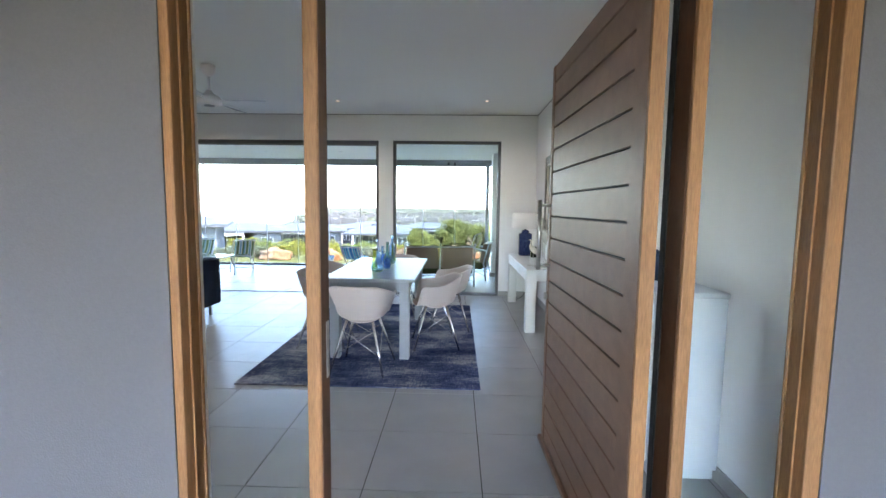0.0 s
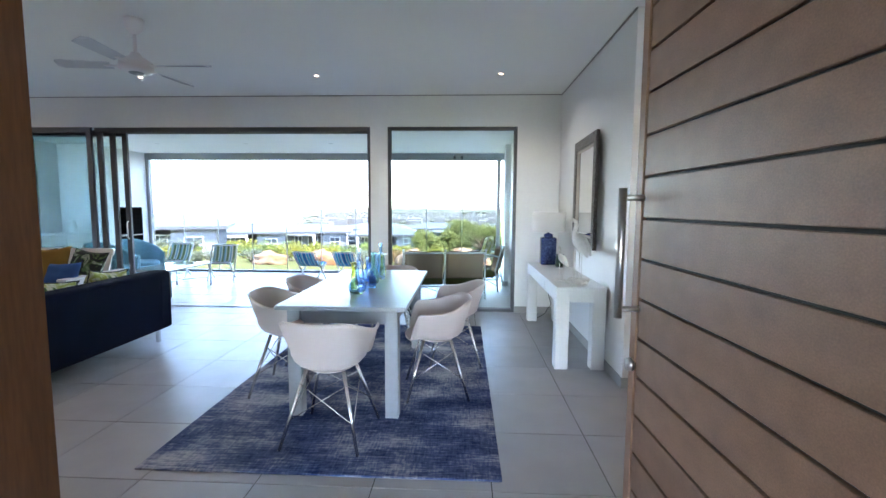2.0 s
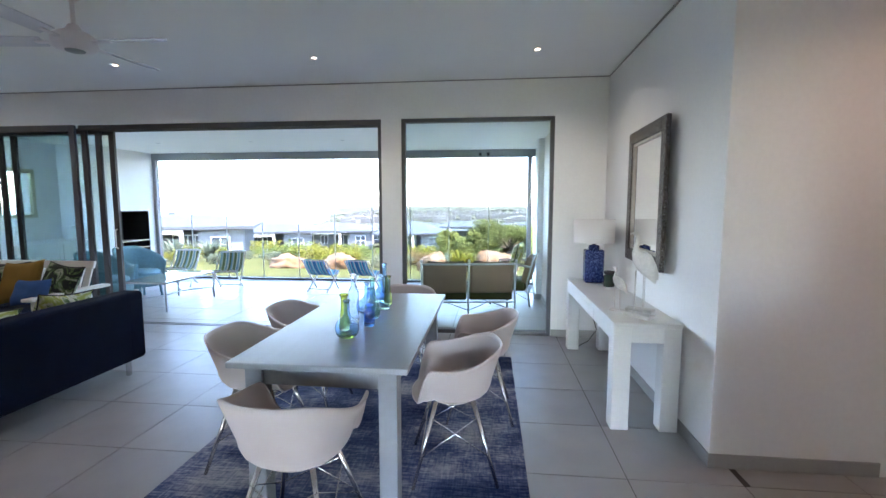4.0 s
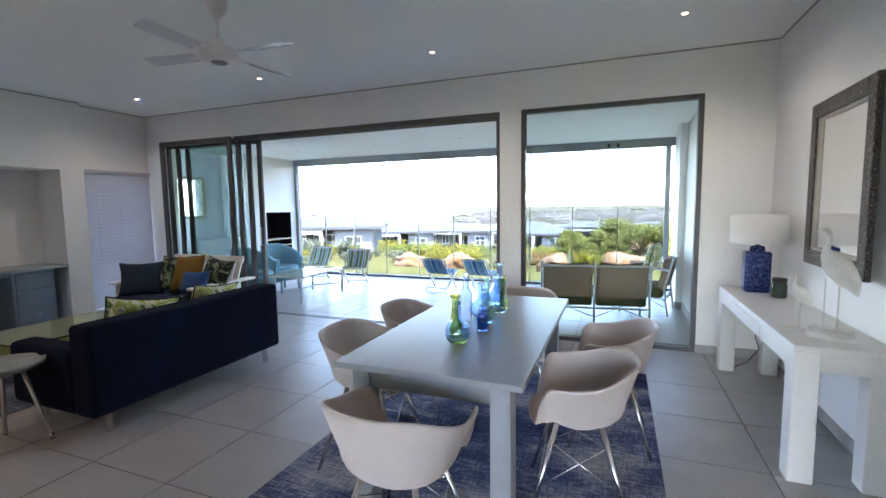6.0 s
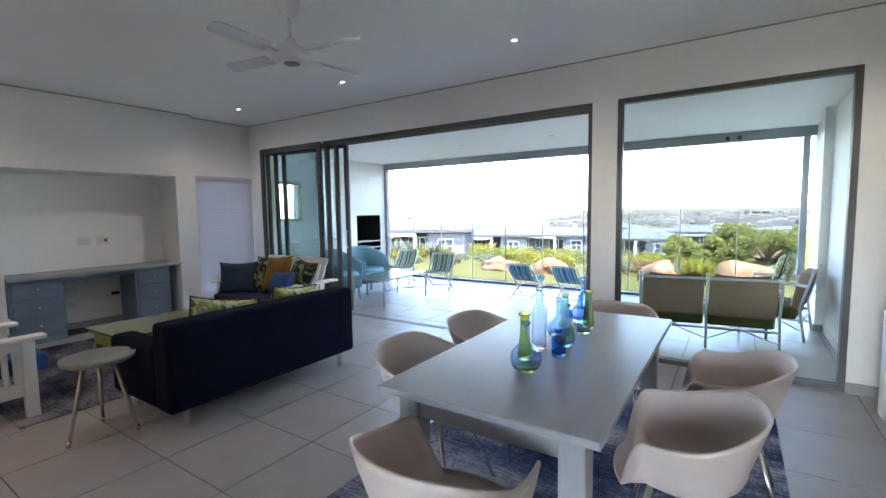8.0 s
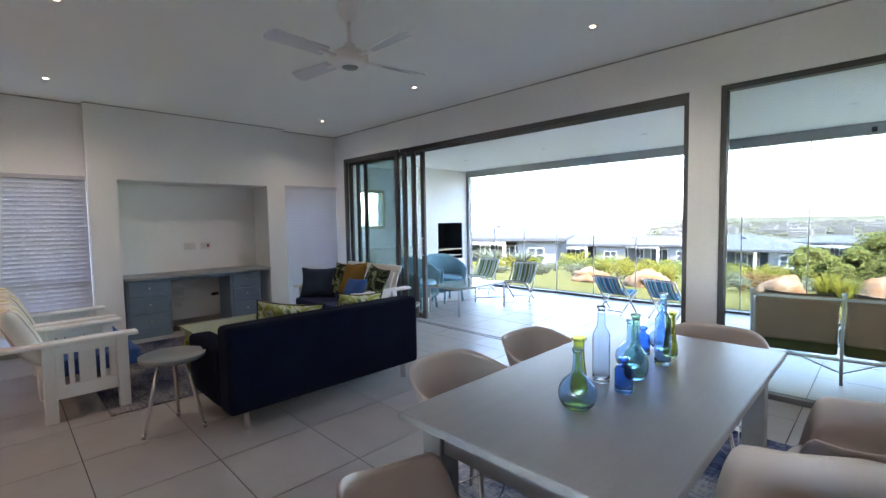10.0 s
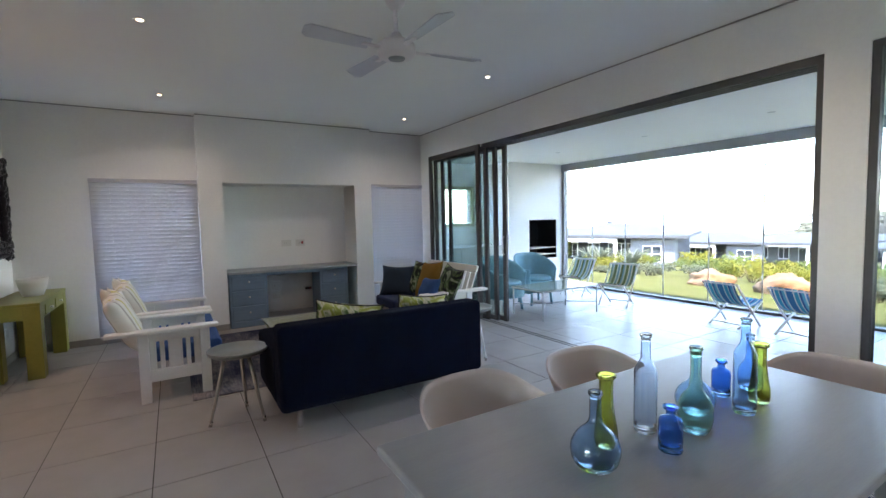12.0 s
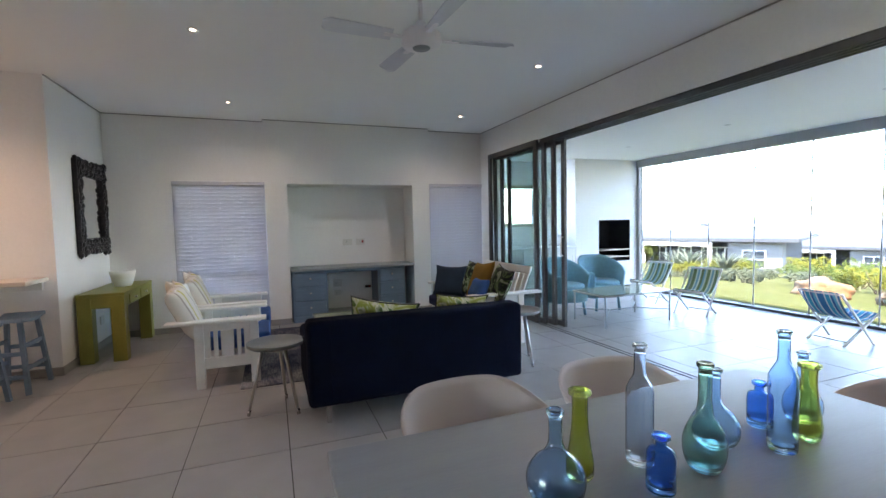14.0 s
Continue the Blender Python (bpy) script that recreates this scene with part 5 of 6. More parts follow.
def iron_seat(name, label, category, m, n, w):
    """Painted iron garden seat of n places that faces +y."""
    o = thing(name, label, category, m)
    for k in range(n + 1):
        x = -w / 2 + w * k / n
        tube("rear_leg", [(x, -0.05, 0.0), (x, 0.0, 0.36), (x, -0.10, 0.755)], 0.013, IRON, o)
        lathe("finial", [(0.0, 0.80), (0.014, 0.795), (0.022, 0.78), (0.014, 0.763), (0.017, 0.755)], IRON, o, n=12).location = (x, -0.10, 0)
        if k in (0, n):
            tube("front_leg", [(x, 0.55, 0.0), (x, 0.52, 0.62)], 0.015, IRON, o)
            tube("armrest", [(x, -0.06, 0.60), (x, 0.2, 0.64), (x, 0.54, 0.62)], 0.017, IRON, o)
    for y, z in ((0.0, 0.21), (0.53, 0.21), (-0.02, 0.21)):
        tube("seat_bar", [(-w / 2, y, z), (w / 2, y, z)], 0.012, IRON, o)
    for k in range(n):
        xa, xb = -w / 2 + w * k / n, -w / 2 + w * (k + 1) / n
        tube("top_bar", [(xa, -0.095, 0.735), (xb, -0.095, 0.735)], 0.012, IRON, o)
        tube("cross_stretcher", [(xa, -0.04, 0.10), (xb, 0.53, 0.22)], 0.007, IRON, o)
        tube("cross_stretcher", [(xb, -0.04, 0.10), (xa, 0.53, 0.22)], 0.007, IRON, o)
        lean = Matrix.Translation((0, 0.0, 0.325)) @ pose(0, 0, 0, 12, 0, 0)
        box("back_cushion", (xa + 0.025, -0.005, 0.0), (xb - 0.025, 0.10, 0.415), TAN, o, "tan canvas back cushion", 0.03, 3, lean)
        box("seat_cushion", (xa + 0.02, 0.03, 0.225), (xb - 0.02, 0.56, 0.375), OLIVE_CLOTH, o, "olive green seat cushion", 0.03, 3)
    return o


iron_seat("garden_bench", "pale iron two-seat terrace bench with tan back cushions", "bench", pose(0.24, 8.34, 0, 0, 0, 8), 2, 1.26)
iron_seat("garden_chair", "pale iron terrace armchair with olive cushions", "armchair", pose(1.14, 9.35, 0, 0, 0, 78), 1, 0.62)
cushion("cushion", "dark leaf-print cushion on the terrace bench", pose(-0.08, 8.50, 0.56, 16, 0, 8), 0.5, 0.40, 0.14, LEAF_PRINT, BLACK)
cushion("cushion", "dark leaf-print cushion on the bench corner", pose(0.54, 8.60, 0.56, 16, 0, 8), 0.5, 0.40, 0.14, LEAF_PRINT, BLACK)
cushion("cushion", "green leaf-print cushion on the terrace chair", pose(0.95, 9.38, 0.72, 14, 0, 78), 0.48, 0.46, 0.15, LEAF_PRINT_LIGHT, BLACK)

# built-in fireplace lining and counter
fp = thing("barbecue", "black steel built-in barbecue with grill shelves", "barbecue")
box("lining_back", (-6.995, 10.065, 0.595), (-6.98, 10.825, 1.395), BLACK, fp, bevel=0)
box("lining_side", (-6.98, 10.062, 0.595), (-6.41, 10.075, 1.395), BLACK, fp, bevel=0)
box("lining_side", (-6.98, 10.815, 0.595), (-6.41, 10.828, 1.395), BLACK, fp, bevel=0)
box("lining_floor", (-6.98, 10.075, 0.592), (-6.41, 10.815, 0.605), BLACK, fp, bevel=0)
box("lining_top", (-6.98, 10.075, 1.385), (-6.41, 10.815, 1.397), BLACK, fp, bevel=0)
for z in (0.66, 0.80):
    box("grill_tray", (-6.85, 10.08, z), (-6.405, 10.81, z + 0.012), STEEL, fp)
    tube("grill_bar", [(-6.40, 10.08, z + 0.02), (-6.40, 10.81, z + 0.02)], 0.009, STEEL, fp)
kc = thing("terrace_counter", "white terrace counter with cupboard doors", "counter")
box("worktop", (-7.0, 7.80, 0.88), (-6.38, 9.515, 0.92), WHITE_PAINT, kc)
box("body", (-7.0, 7.80, 0.08), (-6.42, 9.515, 0.88), WHITE_PAINT, kc)
box("plinth", (-7.0, 7.80, 0.0), (-6.46, 9.515, 0.08), SKIRT, kc)
for k in range(3):
    d = box("cupboard_door", (-6.42, 7.82 + 0.57 * k, 0.10), (-6.402, 8.37 + 0.57 * k, 0.86), WHITE_PAINT, kc)
    tube("pull_handle", [(-6.39, 8.30 + 0.57 * k, 0.60), (-6.39, 8.30 + 0.57 * k, 0.75)], 0.006, STEEL, d)
jug = thing("jug", "white ceramic jug on the terrace counter", "jug", pose(-6.6, 9.3, 0.92))
lathe("jug_body", [(0.0, 0.0), (0.07, 0.0), (0.085, 0.06), (0.075, 0.14), (0.06, 0.2), (0.07, 0.24), (0.065, 0.24), (0.055, 0.2), (0.0, 0.02)], WHITE_PAINT, jug)
tube("handle", [(0.075, 0, 0.2), (0.13, 0, 0.18), (0.13, 0, 0.1), (0.083, 0, 0.06)], 0.009, WHITE_PAINT, jug)
YEL = material("yellow_painted_frame", (0.48, 0.46, 0.30), 0.4)
tw = thing("window_5", "terrace side window in a pale yellow frame", "window", kind="structure")
for lo, hi in (((-7.05, 8.25, 1.3), (-6.98, 8.31, 2.1)), ((-7.05, 9.04, 1.3), (-6.98, 9.1, 2.1)), ((-7.05, 8.31, 1.3), (-6.98, 9.04, 1.36)), ((-7.05, 8.31, 2.04), (-6.98, 9.04, 2.1))):
    box("window_frame", lo, hi, YEL, tw)
# Same darkened colour, to keep this view from burning out.
p = box("pane", (-7.03, 8.31, 1.36), (-7.024, 9.04, 2.04), VIEW_DIMMER, tw, bevel=0)
p.visible_shadow = False
tray = thing("basket", "white wire basket on the terrace counter", "basket", pose(-6.65, 8.2, 0.92))
for k in range(5):
    tube("wire", [(-0.14, -0.2, 0.01 + 0.03 * k), (0.14, -0.2, 0.01 + 0.03 * k), (0.14, 0.2, 0.01 + 0.03 * k), (-0.14, 0.2, 0.01 + 0.03 * k), (-0.14, -0.2, 0.01 + 0.03 * k)], 0.005, WHITE_PAINT, tray, n=6)

# ---- garden, neighbouring houses, hills and sea ----
LAWN = material("lawn", (0.058, 0.070, 0.016), 0.95, specular=0.05, colour2=(0.10, 0.095, 0.036), scale=1.4, grain=0.4, grain_scale=30, bump=0.6, bump_scale=60)
def leaf_paint(name, colour, rough=0.7, vary=0.45):
    """Leaf surface that also lets some light through, as thin leaves do."""
    m = material(name, colour, rough, specular=0.15, vary=vary, scale=1.2, random_vary=0.25)
    n, l = m.node_tree.nodes, m.node_tree.links
    tr = n.new("ShaderNodeBsdfTranslucent")
    tr.inputs["Color"].default_value = tuple(min(c * 1.5, 1.0) for c in colour) + (1.0,)
    mix = n.new("ShaderNodeMixShader")
    mix.inputs["Fac"].default_value = 0.42
    l.new(n["Principled BSDF"].outputs["BSDF"], mix.inputs[1])
    l.new(tr.outputs["BSDF"], mix.inputs[2])
    l.new(mix.outputs["Shader"], n["Material Output"].inputs["Surface"])
    return m


LEAF_YELLOW = leaf_paint("yellow_green_leaves", (0.16, 0.155, 0.025))
LEAF_GREEN = leaf_paint("green_leaves", (0.115, 0.145, 0.042))
LEAF_ACACIA = leaf_paint("acacia_leaves", (0.15, 0.165, 0.045))
LEAF_GREY = leaf_paint("grey_green_leaves", (0.13, 0.145, 0.095), 0.8, 0.4)
LEAF_ORANGE = leaf_paint("rusty_leaves", (0.16, 0.10, 0.04))
ALOE = leaf_paint("aloe_leaf", (0.13, 0.145, 0.10), 0.55, 0.35)
BARK = material("bark", (0.14, 0.10, 0.07), 0.9, vary=0.4, scale=8, bump=0.6, bump_scale=20)
ROCK = material("sandstone_boulder", (0.22, 0.175, 0.125), 0.95, specular=0.1, colour2=(0.17, 0.075, 0.028), scale=2.2, grain=0.45, grain_scale=22, bump=0.9, bump_scale=12)
HOUSE_WALL = material("slate_grey_render", (0.055, 0.062, 0.075), 0.9, vary=0.1, scale=1)
HOUSE_PALE = material("pale_grey_render", (0.16, 0.165, 0.17), 0.9, vary=0.1, scale=1)
ROOF = material("pale_metal_roof", (0.062, 0.070, 0.084), 0.6, specular=0.2, vary=0.08, scale=0.4)
FASCIA = material("dark_fascia", (0.06, 0.065, 0.07), 0.6)
DARK_GLASS = material("dark_window_glass", (0.05, 0.06, 0.07), 0.08)
# Distance haze is put into this paler hill colour.
HILL = material("coastal_hills", (0.080, 0.090, 0.062), 0.95, specular=0.05, colour2=(0.10, 0.10, 0.075), scale=0.012, grain=0.5, grain_scale=0.12)
SEA = material("sea_water", (0.05, 0.13, 0.20), 0.18, vary=0.2, scale=0.01, bump=0.3, bump_scale=0.3)


def ground_z(x, y):
    d = max(y - 12.0, 0.0)
    z = -0.12 - 0.10 * min(d, 40) - 0.03 * max(min(d - 40, 100), 0)
    ang = math.degrees(math.atan2(-x, max(y, 1.0)))
    far = min(max((math.hypot(x, y) - 180) / 420, 0), 1)
    sea = min(max((ang - 14) / 14, 0), 1)
    bump = 3.0 * noise.noise(Vector((x * 0.006, y * 0.006, 0))) + 1.2 * noise.noise(Vector((x * 0.02, y * 0.02, 3)))
    z += far * ((1 - sea) * (-3.0 + bump) - sea * 26)
    if d > 3:
        z += 0.06 * noise.noise(Vector((x * 0.4, y * 0.4, 0)))
    return z


axis_v = [-2600, -1500, -900, -600, -450, -330, -250, -190, -150, -120, -95, -75, -60, -48, -38, -30, -24, -19, -15, -12, -9, -6, -3, 0, 3, 6, 9, 12, 15, 19, 24, 30, 38, 48, 60, 75, 95, 120, 150, 190, 250, 330, 450, 600, 900, 1500, 2600]
axis_y = [-2000, -400, -60, -10, 4, 11.2, 12, 13, 14, 15, 16, 17, 18, 20, 22, 24, 27, 30, 34, 38, 43, 48, 54, 60, 70, 85, 100, 125, 150, 180, 220, 260, 310, 360, 420, 500, 600, 750, 1000, 1500, 2500, 4000]
bm = bmesh.new()
gv = [[bm.verts.new((x, y, ground_z(x, y) - (0.2 if -9 <= x <= 9 and -60 < y < 11.5 else 0))) for y in axis_y] for x in axis_v]
for i in range(len(axis_v) - 1):
    for j in range(len(axis_y) - 1):
        bm.faces.new((gv[i][j], gv[i + 1][j], gv[i + 1][j + 1], gv[i][j + 1]))
ground_ob = part("ground", bm, LAWN, smooth=True)
tagged(ground_ob, "lawn and grassland sloping away from the terrace", "ground", kind="structure")
ground_ob.data.materials.append(HILL)
for p in ground_ob.data.polygons:
    if p.center.y > 60 or abs(p.center.x) > 60:
        p.material_index = 1
bm = box_bm(bmesh.new(), (-4200, 150, -22), (1200, 4900, -20))
tagged(part("water", bm, SEA), "pale blue sea far beyond the houses", "sea", kind="structure")


def leaf_mesh(name, clumps, n, size, mat, parent=None, seed=1, squash=1.0):
    """Many small folded leaves scattered through uneven clumps: (centre, radii)."""
    rng = random.Random(seed)
    verts, faces = [], []
    total = sum(r[0] * r[2] for c, r in clumps)
    for c, r in clumps:
        for _ in range(int(n * r[0] * r[2] / total)):
            while True:
                d = Vector((rng.uniform(-1, 1), rng.uniform(-1, 1), rng.uniform(-0.8, 1)))
                if 0.35 < d.length < 1:
                    break
            d *= 0.75 + 0.45 * noise.noise(Vector((d.x * 2.2 + seed, d.y * 2.2, d.z * 2.2 + c[0])))
            p = Vector(c) + Vector((d.x * r[0], d.y * r[1], d.z * r[2]))
            a = Vector((rng.gauss(0, 1), rng.gauss(0, 1), rng.gauss(0, 0.7))).normalized()
            b = a.orthogonal().normalized()
            s = size * rng.uniform(0.6, 1.4)
            k = len(verts)
            verts += [p - a * s, p + b * s * 0.45, p + a * s, p - b * s * 0.45]
            faces += [(k, k + 1, k + 2), (k, k + 2, k + 3)]
    me = bpy.data.meshes.new(name)
    me.from_pydata([tuple(v) for v in verts], [], faces)
    me.materials.append(mat)
    ob = new(name, me)
    ob.parent = parent
    return ob


def bush(x, y, w, h, mat, label, n=700, size=0.07, seed=1):
    rng = random.Random(seed)
    z = ground_z(x, y)
    clumps = [((rng.uniform(-0.55, 0.55) * w, rng.uniform(-0.4, 0.4) * w, h * rng.uniform(0.3, 0.62)), (w * rng.uniform(0.22, 0.42), w * rng.uniform(0.22, 0.4), h * rng.uniform(0.3, 0.5))) for _ in range(7)]
    b = thing("bush", label, "bush", pose(x, y, z), "garden bushes")
    leaf_mesh("foliage", clumps, n, size, mat, b, seed)
    bm = bmesh.new()
    for k in range(6):
        a = k * 1.05 + seed
        sweep_bm(bm, [(0.05 * math.cos(a), 0.05 * math.sin(a), -0.1), (0.3 * w * math.cos(a), 0.3 * w * math.sin(a), 0.6 * h)], [0.025, 0.008], 5)
    part("stems", bm, BARK, b)
    return b


rng0 = random.Random(5)
BUSHES = [(-16.5, 19.5, 1.4, 1.0, LEAF_YELLOW), (-12.2, 19.0, 1.2, 0.8, LEAF_YELLOW), (-9.8, 19.2, 1.3, 0.8, LEAF_GREY), (-8.6, 20.5, 1.4, 1.1, LEAF_GREEN), (-7.6, 18.4, 1.1, 0.7, LEAF_GREY),
          (-7.3, 21.5, 1.7, 1.35, LEAF_YELLOW), (-5.6, 19.6, 1.5, 1.4, LEAF_YELLOW), (-4.7, 18.0, 1.1, 1.0, LEAF_YELLOW), (-3.5, 19.2, 1.3, 0.9, LEAF_GREY), (-2.9, 17.4, 1.0, 0.6, LEAF_GREY),
          (-1.9, 19.4, 1.5, 0.8, LEAF_ORANGE), (-0.6, 18.4, 1.1, 0.7, LEAF_GREY), (-2.4, 23.5, 2.0, 1.0, LEAF_YELLOW), (-5.0, 24.5, 2.2, 1.3, LEAF_GREEN), (-9.5, 25.0, 2.2, 1.4, LEAF_GREEN),
          (-12.5, 27.5, 2.4, 1.5, LEAF_YELLOW), (-16.0, 26.5, 2.2, 1.1, LEAF_YELLOW), (-0.4, 28, 2.6, 1.2, LEAF_GREEN), (2.2, 19.0, 1.5, 0.9, LEAF_GREY), (3.4, 21, 1.8, 1.3, LEAF_YELLOW), (-3.8, 30, 2.6, 1.3, LEAF_YELLOW),
          (-8.0, 33, 2.8, 1.5, LEAF_GREEN), (-14.5, 34, 2.6, 1.6, LEAF_GREEN), (-20.5, 24, 1.8, 1.2, LEAF_YELLOW), (-10.8, 17.6, 0.9, 0.5, LEAF_GREY), (-13.6, 17.8, 1.0, 0.6, LEAF_GREY), (1.2, 17.6, 0.9, 0.5, LEAF_GREY),
          (-18.5, 31, 2.2, 1.3, LEAF_GREEN), (3.0, 34, 3.2, 1.6, LEAF_GREEN), (6.0, 27, 2.6, 1.6, LEAF_GREEN), (-6.5, 40, 3.0, 1.6, LEAF_YELLOW), (-13, 44, 3.2, 1.6, LEAF_GREEN), (-1.5, 45, 3.4, 1.6, LEAF_YELLOW)]
NAMES = {LEAF_YELLOW: "bright yellow-green garden bush beyond the lawn", LEAF_GREEN: "leafy green garden bush beyond the lawn", LEAF_GREY: "low grey-green coastal shrub", LEAF_ORANGE: "dry rust-coloured shrub beside the lawn"}
for i, (x, y, w, h, m) in enumerate(BUSHES):
    bush(x, y, w * 0.95, h * 0.80, m, NAMES[m], 900 if y < 26 else 600, 0.06 if y < 26 else 0.10, i + 2)


def boulder(x, y, sx, sy, sz, seed, turn):
    bm = bmesh.new()
    bmesh.ops.create_icosphere(bm, subdivisions=4, radius=1.0)
    for v in bm.verts:
        d = v.co.normalized()
        k = 1 + 0.28 * noise.noise(d * 1.4 + Vector((seed, 0, 0))) + 0.10 * noise.noise(d * 4 + Vector((0, seed, 0))) + 0.05 * noise.noise(d * 9 + Vector((0, seed, 2))) - 0.10 * abs(noise.noise(d * 2.6 + Vector((seed, 3, 0))))
        v.co = Vector((d.x * sx * k, d.y * sy * k, max(d.z, -0.35) * sz * k))
    b = part("boulder", bm, ROCK, smooth=True)
    b.matrix_basis = pose(x, y, ground_z(x, y) + 0.1, 0, 0, turn)
    tagged(b, "large rounded orange-brown sandstone boulder on the lawn edge", "boulder", "garden boulders")


boulder(-6.2, 16.5, 0.60, 0.42, 0.34, 1, 12)
boulder(-4.25, 16.1, 0.62, 0.45, 0.38, 4, -15)
boulder(-1.2, 16.2, 0.50, 0.42, 0.46, 7, 30)
boulder(0.65, 17.5, 0.85, 0.6, 0.55, 9, 5)


def sedge(x, y, h, n, mat, label, seed, curve=0.5, width=0.03):
    """A clump of strap leaves that arch outwards."""
    rng = random.Random(seed)
    verts, faces = [], []
    for _ in range(n):
        a, out, hh = rng.uniform(0, 6.283), rng.uniform(0.2, 1.0) * curve * h, h * rng.uniform(0.6, 1.0)
        side = Vector((-math.sin(a), math.cos(a), 0)) * width
        prev = None
        for k in range(6):
            f = k / 5
            c = Vector((math.cos(a), math.sin(a), 0)) * (0.06 + out * f ** 1.7) + Vector((0, 0, hh * (f - 0.45 * curve * f ** 3)))
            w = side * (1 - f) ** 0.6
            i = len(verts)
            verts += [tuple(c - w), tuple(c + w)]
            if prev is not None:
                faces.append((prev, prev + 1, i + 1, i))
            prev = i
    me = bpy.data.meshes.new("leaves")
    me.from_pydata(verts, [], faces)
    me.materials.append(mat)
    o = thing("garden_plant", label, "plant", pose(x, y, ground_z(x, y) - 0.02), "garden plants")
    lv = new("leaves", me)
    lv.parent = o
    return o


sedge(-0.45, 16.6, 1.0, 150, LEAF_YELLOW, "clump of yellow-green strap leaves between boulders", 3)
sedge(-0.15, 16.4, 0.9, 120, LEAF_YELLOW, "clump of yellow-green strap leaves between boulders", 6)
sedge(-4.75, 16.9, 0.9, 120, LEAF_YELLOW, "tall clump of yellow-green strap leaves", 4)
sedge(-4.45, 17.3, 0.9, 100, LEAF_YELLOW, "tall clump of yellow-green strap leaves", 8)
for k, (x, y) in enumerate(((-13.4, 20.8), (-11.9, 20.9), (-14.8, 21.6))):
    sedge(x, y, 1.75, 46, ALOE, "large grey-green aloe with arching spiky leaves", 20 + k, 0.9, 0.07)


def tree(x, y, w, h, label, seed):
    t = thing("tree", label, "tree", pose(x, y, ground_z(x, y)), "garden trees")
    rng = random.Random(seed)
    bm = bmesh.new()
    sweep_bm(bm, [(0, 0, -0.2), (0.05, 0, 0.35 * h), (0.02, 0.03, 0.6 * h)], [0.16, 0.11, 0.07], 8)
    ends = []
    for k in range(9):
        a = k * 0.7 + rng.uniform(-0.2, 0.2)
        e = (0.38 * w * math.cos(a) * rng.uniform(0.5, 1), 0.38 * w * math.sin(a) * rng.uniform(0.5, 1), h * rng.uniform(0.35, 0.72))
        ends.append(e)
        sweep_bm(bm, [(0.03, 0, 0.3 * h), (e[0] * 0.5, e[1] * 0.5, 0.3 * h + (e[2] - 0.3 * h) * 0.6), e], [0.07, 0.045, 0.015], 6)
    part("trunk", bm, BARK, t)
    clumps = [((e[0], e[1], e[2]), (w * rng.uniform(0.14, 0.22), w * rng.uniform(0.14, 0.2), h * rng.uniform(0.16, 0.24))) for e in ends]
    clumps += [((rng.uniform(-0.3, 0.3) * w, rng.uniform(-0.3, 0.3) * w, h * rng.uniform(0.12, 0.85)), (w * 0.17, w * 0.15, h * 0.19)) for _ in range(16)]
    leaf_mesh("crown", clumps, 15000, 0.065, LEAF_ACACIA, t, seed)


tree(-1.0, 24.5, 2.6, 1.7, "small low green tree with an uneven crown", 12)
tree(1.5, 25.0, 4.4, 2.35, "broad low green tree with an uneven crown", 16)
tree(-27.5, 33.0, 1.6, 2.3, "slim young garden tree near the houses", 14)


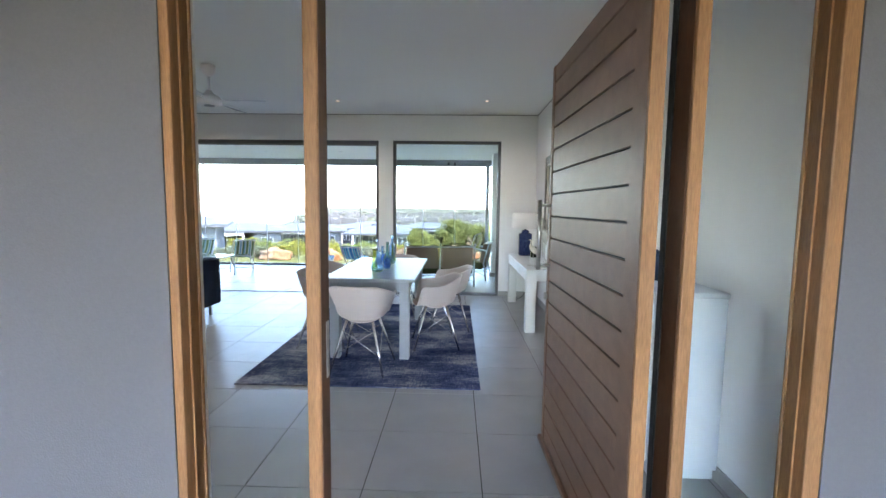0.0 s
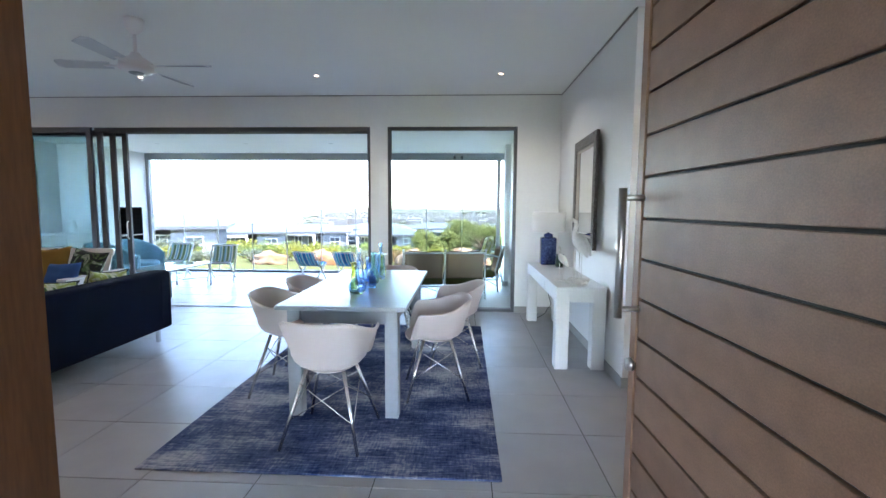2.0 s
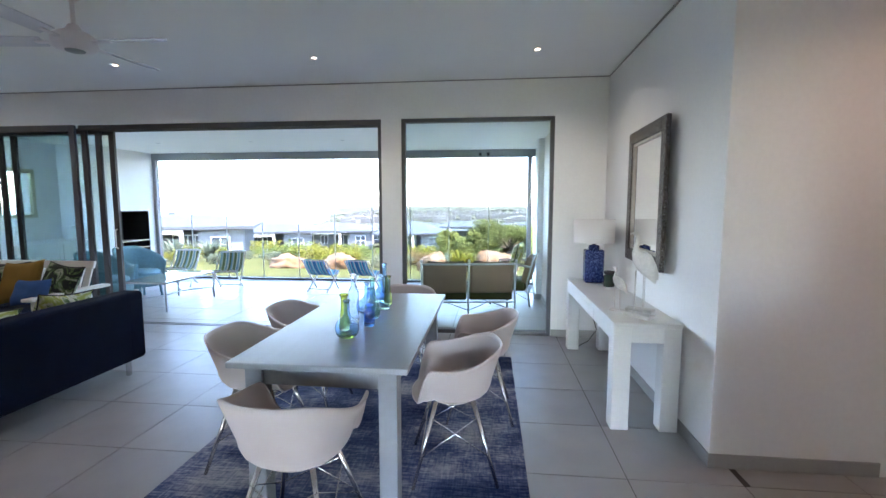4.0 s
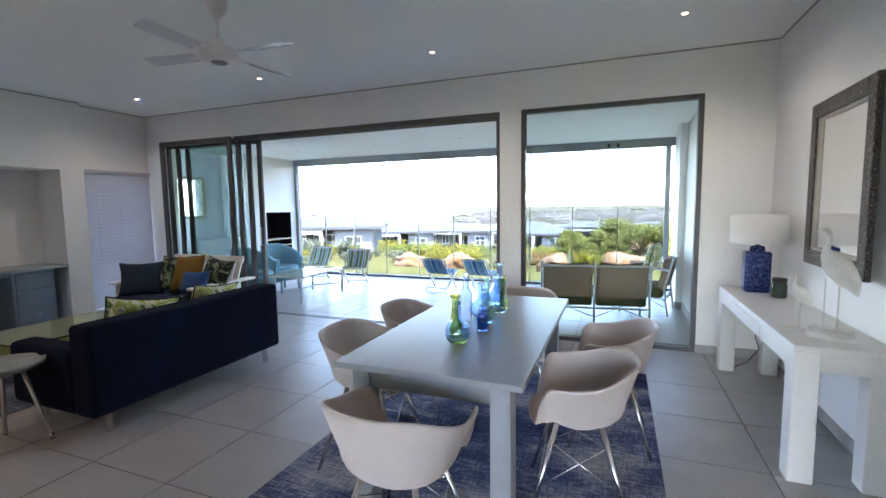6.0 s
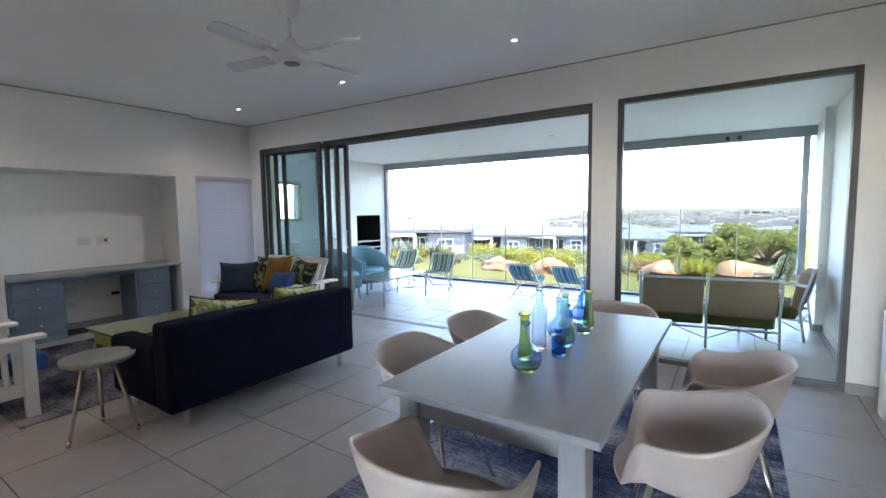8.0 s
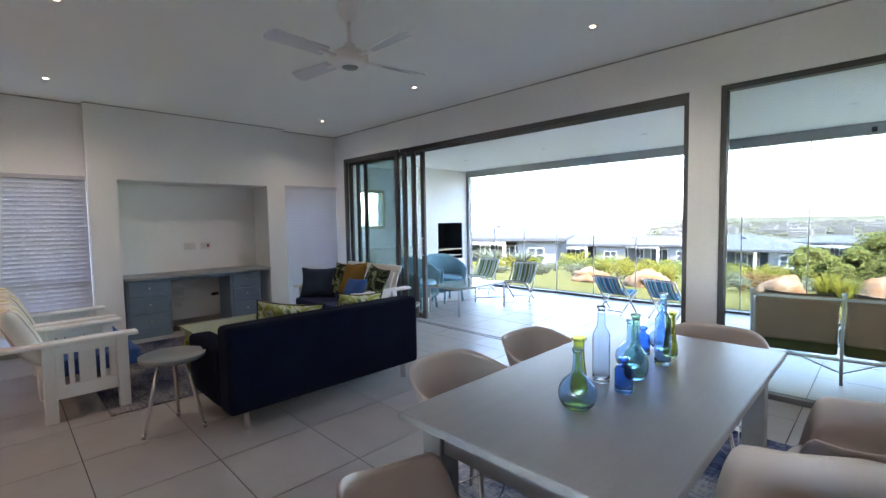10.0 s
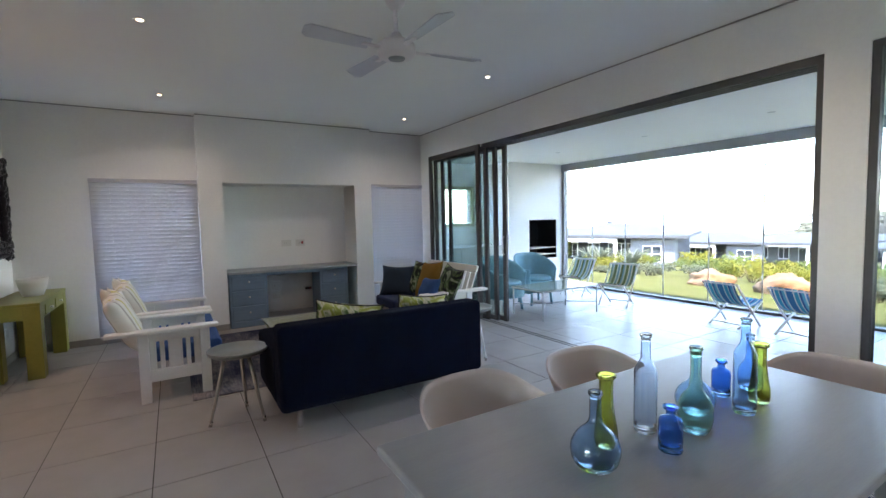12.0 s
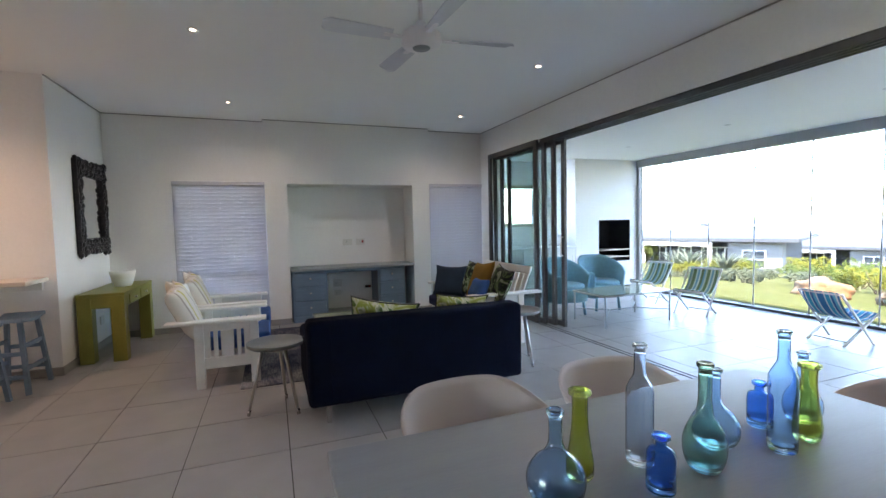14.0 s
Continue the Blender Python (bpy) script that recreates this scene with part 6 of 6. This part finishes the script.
def villa(x, y, w, d, h, turn, seed, mat=None):
    """Single-storey house: walls with real openings' frames and panes set in them, overhanging hipped roof."""
    mat = mat or HOUSE_WALL
    v = thing("house", "single-storey grey rendered house with a pale low-pitched roof", "house", pose(x, y, ground_z(x, y) - 0.20, 0, 0, turn), "neighbouring houses")
    rng = random.Random(seed)
    wall = box("wall", (-w / 2, -d / 2, -0.6), (w / 2, d / 2, h), mat, v, bevel=0)
    box("wing", (w / 2 - 3.2, -d / 2 - 1.6, -0.6), (w / 2, -d / 2 - 0.002, h - 0.1), HOUSE_PALE, v, "pale rendered wing", bevel=0)
    bm = bmesh.new()
    o = 0.9
    a = [bm.verts.new(c) for c in ((-w / 2 - o, -d / 2 - o - 1.2, h), (w / 2 + o, -d / 2 - o - 1.2, h), (w / 2 + o, d / 2 + o, h), (-w / 2 - o, d / 2 + o, h))]
    b = [bm.verts.new((c.co.x, c.co.y, h + 0.22)) for c in a]
    r0, r1 = bm.verts.new((-w / 6, 0, h + 1.05)), bm.verts.new((w / 6, 0, h + 1.05))
    bm.faces.new(a[::-1])
    for k in range(4):
        bm.faces.new((a[k], a[(k + 1) % 4], b[(k + 1) % 4], b[k]))
    bm.faces.new((b[0], b[1], r1, r0))
    bm.faces.new((b[2], b[3], r0, r1))
    bm.faces.new((b[1], b[2], r1))
    bm.faces.new((b[3], b[0], r0))
    roof = part("roof", bm, ROOF, v)
    box("fascia", (-w / 2 - o - 0.02, -d / 2 - o - 1.24, h - 0.02), (w / 2 + o + 0.02, -d / 2 - o - 1.2, h + 0.2), FASCIA, roof, bevel=0)
    box("chimney", (-w / 5, 0.6, h + 0.3), (-w / 5 + 0.5, 1.1, h + 1.25), mat, roof, bevel=0)
    yf = -d / 2 - 0.003
    xs = -w / 2 + 0.6
    while xs < w / 2 - 4.6:
        ww = rng.choice((1.0, 2.2, 2.6))
        z0 = 0.1 if ww > 1.5 else 0.9
        f = box("window", (xs, yf - 0.08, z0), (xs + ww, yf, 2.2), WHITE_PAINT, v, bevel=0)
        n = 4 if ww > 1.5 else 2
        for k in range(n):
            box("pane", (xs + 0.08 + (ww - 0.08) / n * k, yf - 0.10, z0 + 0.1), (xs + (ww - 0.08) / n * (k + 1), yf - 0.08, 2.1), DARK_GLASS, f, bevel=0)
        xs += ww + rng.uniform(0.5, 1.2)
    yw = -d / 2 - 1.603
    f = box("window", (w / 2 - 2.3, yw - 0.06, 0.8), (w / 2 - 0.9, yw, 2.1), WHITE_PAINT, v, bevel=0)
    for k in range(2):
        for j in range(2):
            box("pane", (w / 2 - 2.22 + 0.66 * k, yw - 0.08, 0.88 + 0.6 * j), (w / 2 - 1.64 + 0.66 * k, yw - 0.06, 1.42 + 0.6 * j), DARK_GLASS, f, bevel=0)
    # white pergola frame beside the wing
    for xx in (-w / 2 + 0.3, w / 2 - 4.4):
        box("pergola_post", (xx, -d / 2 - 2.0, -0.6), (xx + 0.25, -d / 2 - 1.75, 2.35), WHITE_PAINT, v, bevel=0)
    box("pergola_beam", (-w / 2 + 0.3, -d / 2 - 2.0, 2.35), (w / 2 - 4.15, -d / 2 - 1.75, 2.62), WHITE_PAINT, v, bevel=0)


villa(-25.9, 39.5, 9.5, 8, 2.7, 24, 1)
villa(-27.6, 58, 9.5, 8, 2.7, 22, 2)
villa(-21.6, 66, 9.5, 8, 2.6, 16, 3, HOUSE_PALE)
villa(-15.0, 80, 10, 8, 2.8, 10, 4)
villa(-10.0, 64, 8.5, 7, 2.4, 8, 8)
villa(-3.0, 92, 14, 8, 2.8, 0, 5, HOUSE_PALE)
villa(9, 84, 14, 8, 2.8, -6, 6)
villa(-42, 48, 12, 8, 2.8, 34, 7, HOUSE_PALE)
villa(-52, 78, 14, 8, 2.8, 30, 9)

# the town and woods on the far hills
# Wall tone lightened to carry the haze of distance.
FAR_WALL = material("hazed_far_walls", (0.15, 0.146, 0.138), 0.9, specular=0.1, vary=0.4, scale=0.05)
rng = random.Random(77)
bm = bmesh.new()
bm2 = bmesh.new()
for _ in range(420):
    r, a = rng.uniform(220, 900), rng.uniform(-35, 18)
    x, y = -r * math.sin(radians(a)), r * math.cos(radians(a))
    z = ground_z(x, y)
    w, h = rng.uniform(4, 8), rng.uniform(2.2, 3.6)
    box_bm(bm, (x - w / 2, y - 4, z - 2), (x + w / 2, y + 4, z + h))
for _ in range(1300):
    r, a = rng.uniform(110, 900), rng.uniform(-38, 24)
    x, y = -r * math.sin(radians(a)), r * math.cos(radians(a))
    z = ground_z(x, y)
    s = rng.uniform(1.0, 2.6) * (0.6 + r / 900)
    rr = bmesh.ops.create_icosphere(bm2, subdivisions=1, radius=1)
    for v in rr["verts"]:
        k = 1 + 0.5 * noise.noise(v.co * 1.5 + Vector((x, y, 0)))
        v.co = Vector((x + v.co.x * s * k * 1.5, y + v.co.y * s * k, z + v.co.z * s * k * 0.8))
tagged(part("far_town", bm, FAR_WALL), "pale houses scattered over the far hills", "town", kind="stuff")
tagged(part("far_woods", bm2, HILL), "dark green woods on the far hills", "woods", kind="stuff")

# ---- floor tiles, last ----
floor_ob = bpy.data.objects["floor"]
tile_floor(floor_ob, X0, 1.945, 2.06, YN + T, PX, PY, OX, OY, skip=((X1, 9, 4.99, 9),))
tile_floor(floor_ob, -7.0, 1.36, YN + T, YT - 0.04, PX, PY, OX, OY)
tile_floor(floor_ob, 1.945, 4.4, 3.5, 4.99, PX, PY, OX, OY)
tile_floor(floor_ob, -4.83, -2.6, -0.6, 2.06, PX, PY, OX, OY)
tile_floor(floor_ob, -2.2, 3.4, -2.2, 1.83, PX, PY, OX, OY)
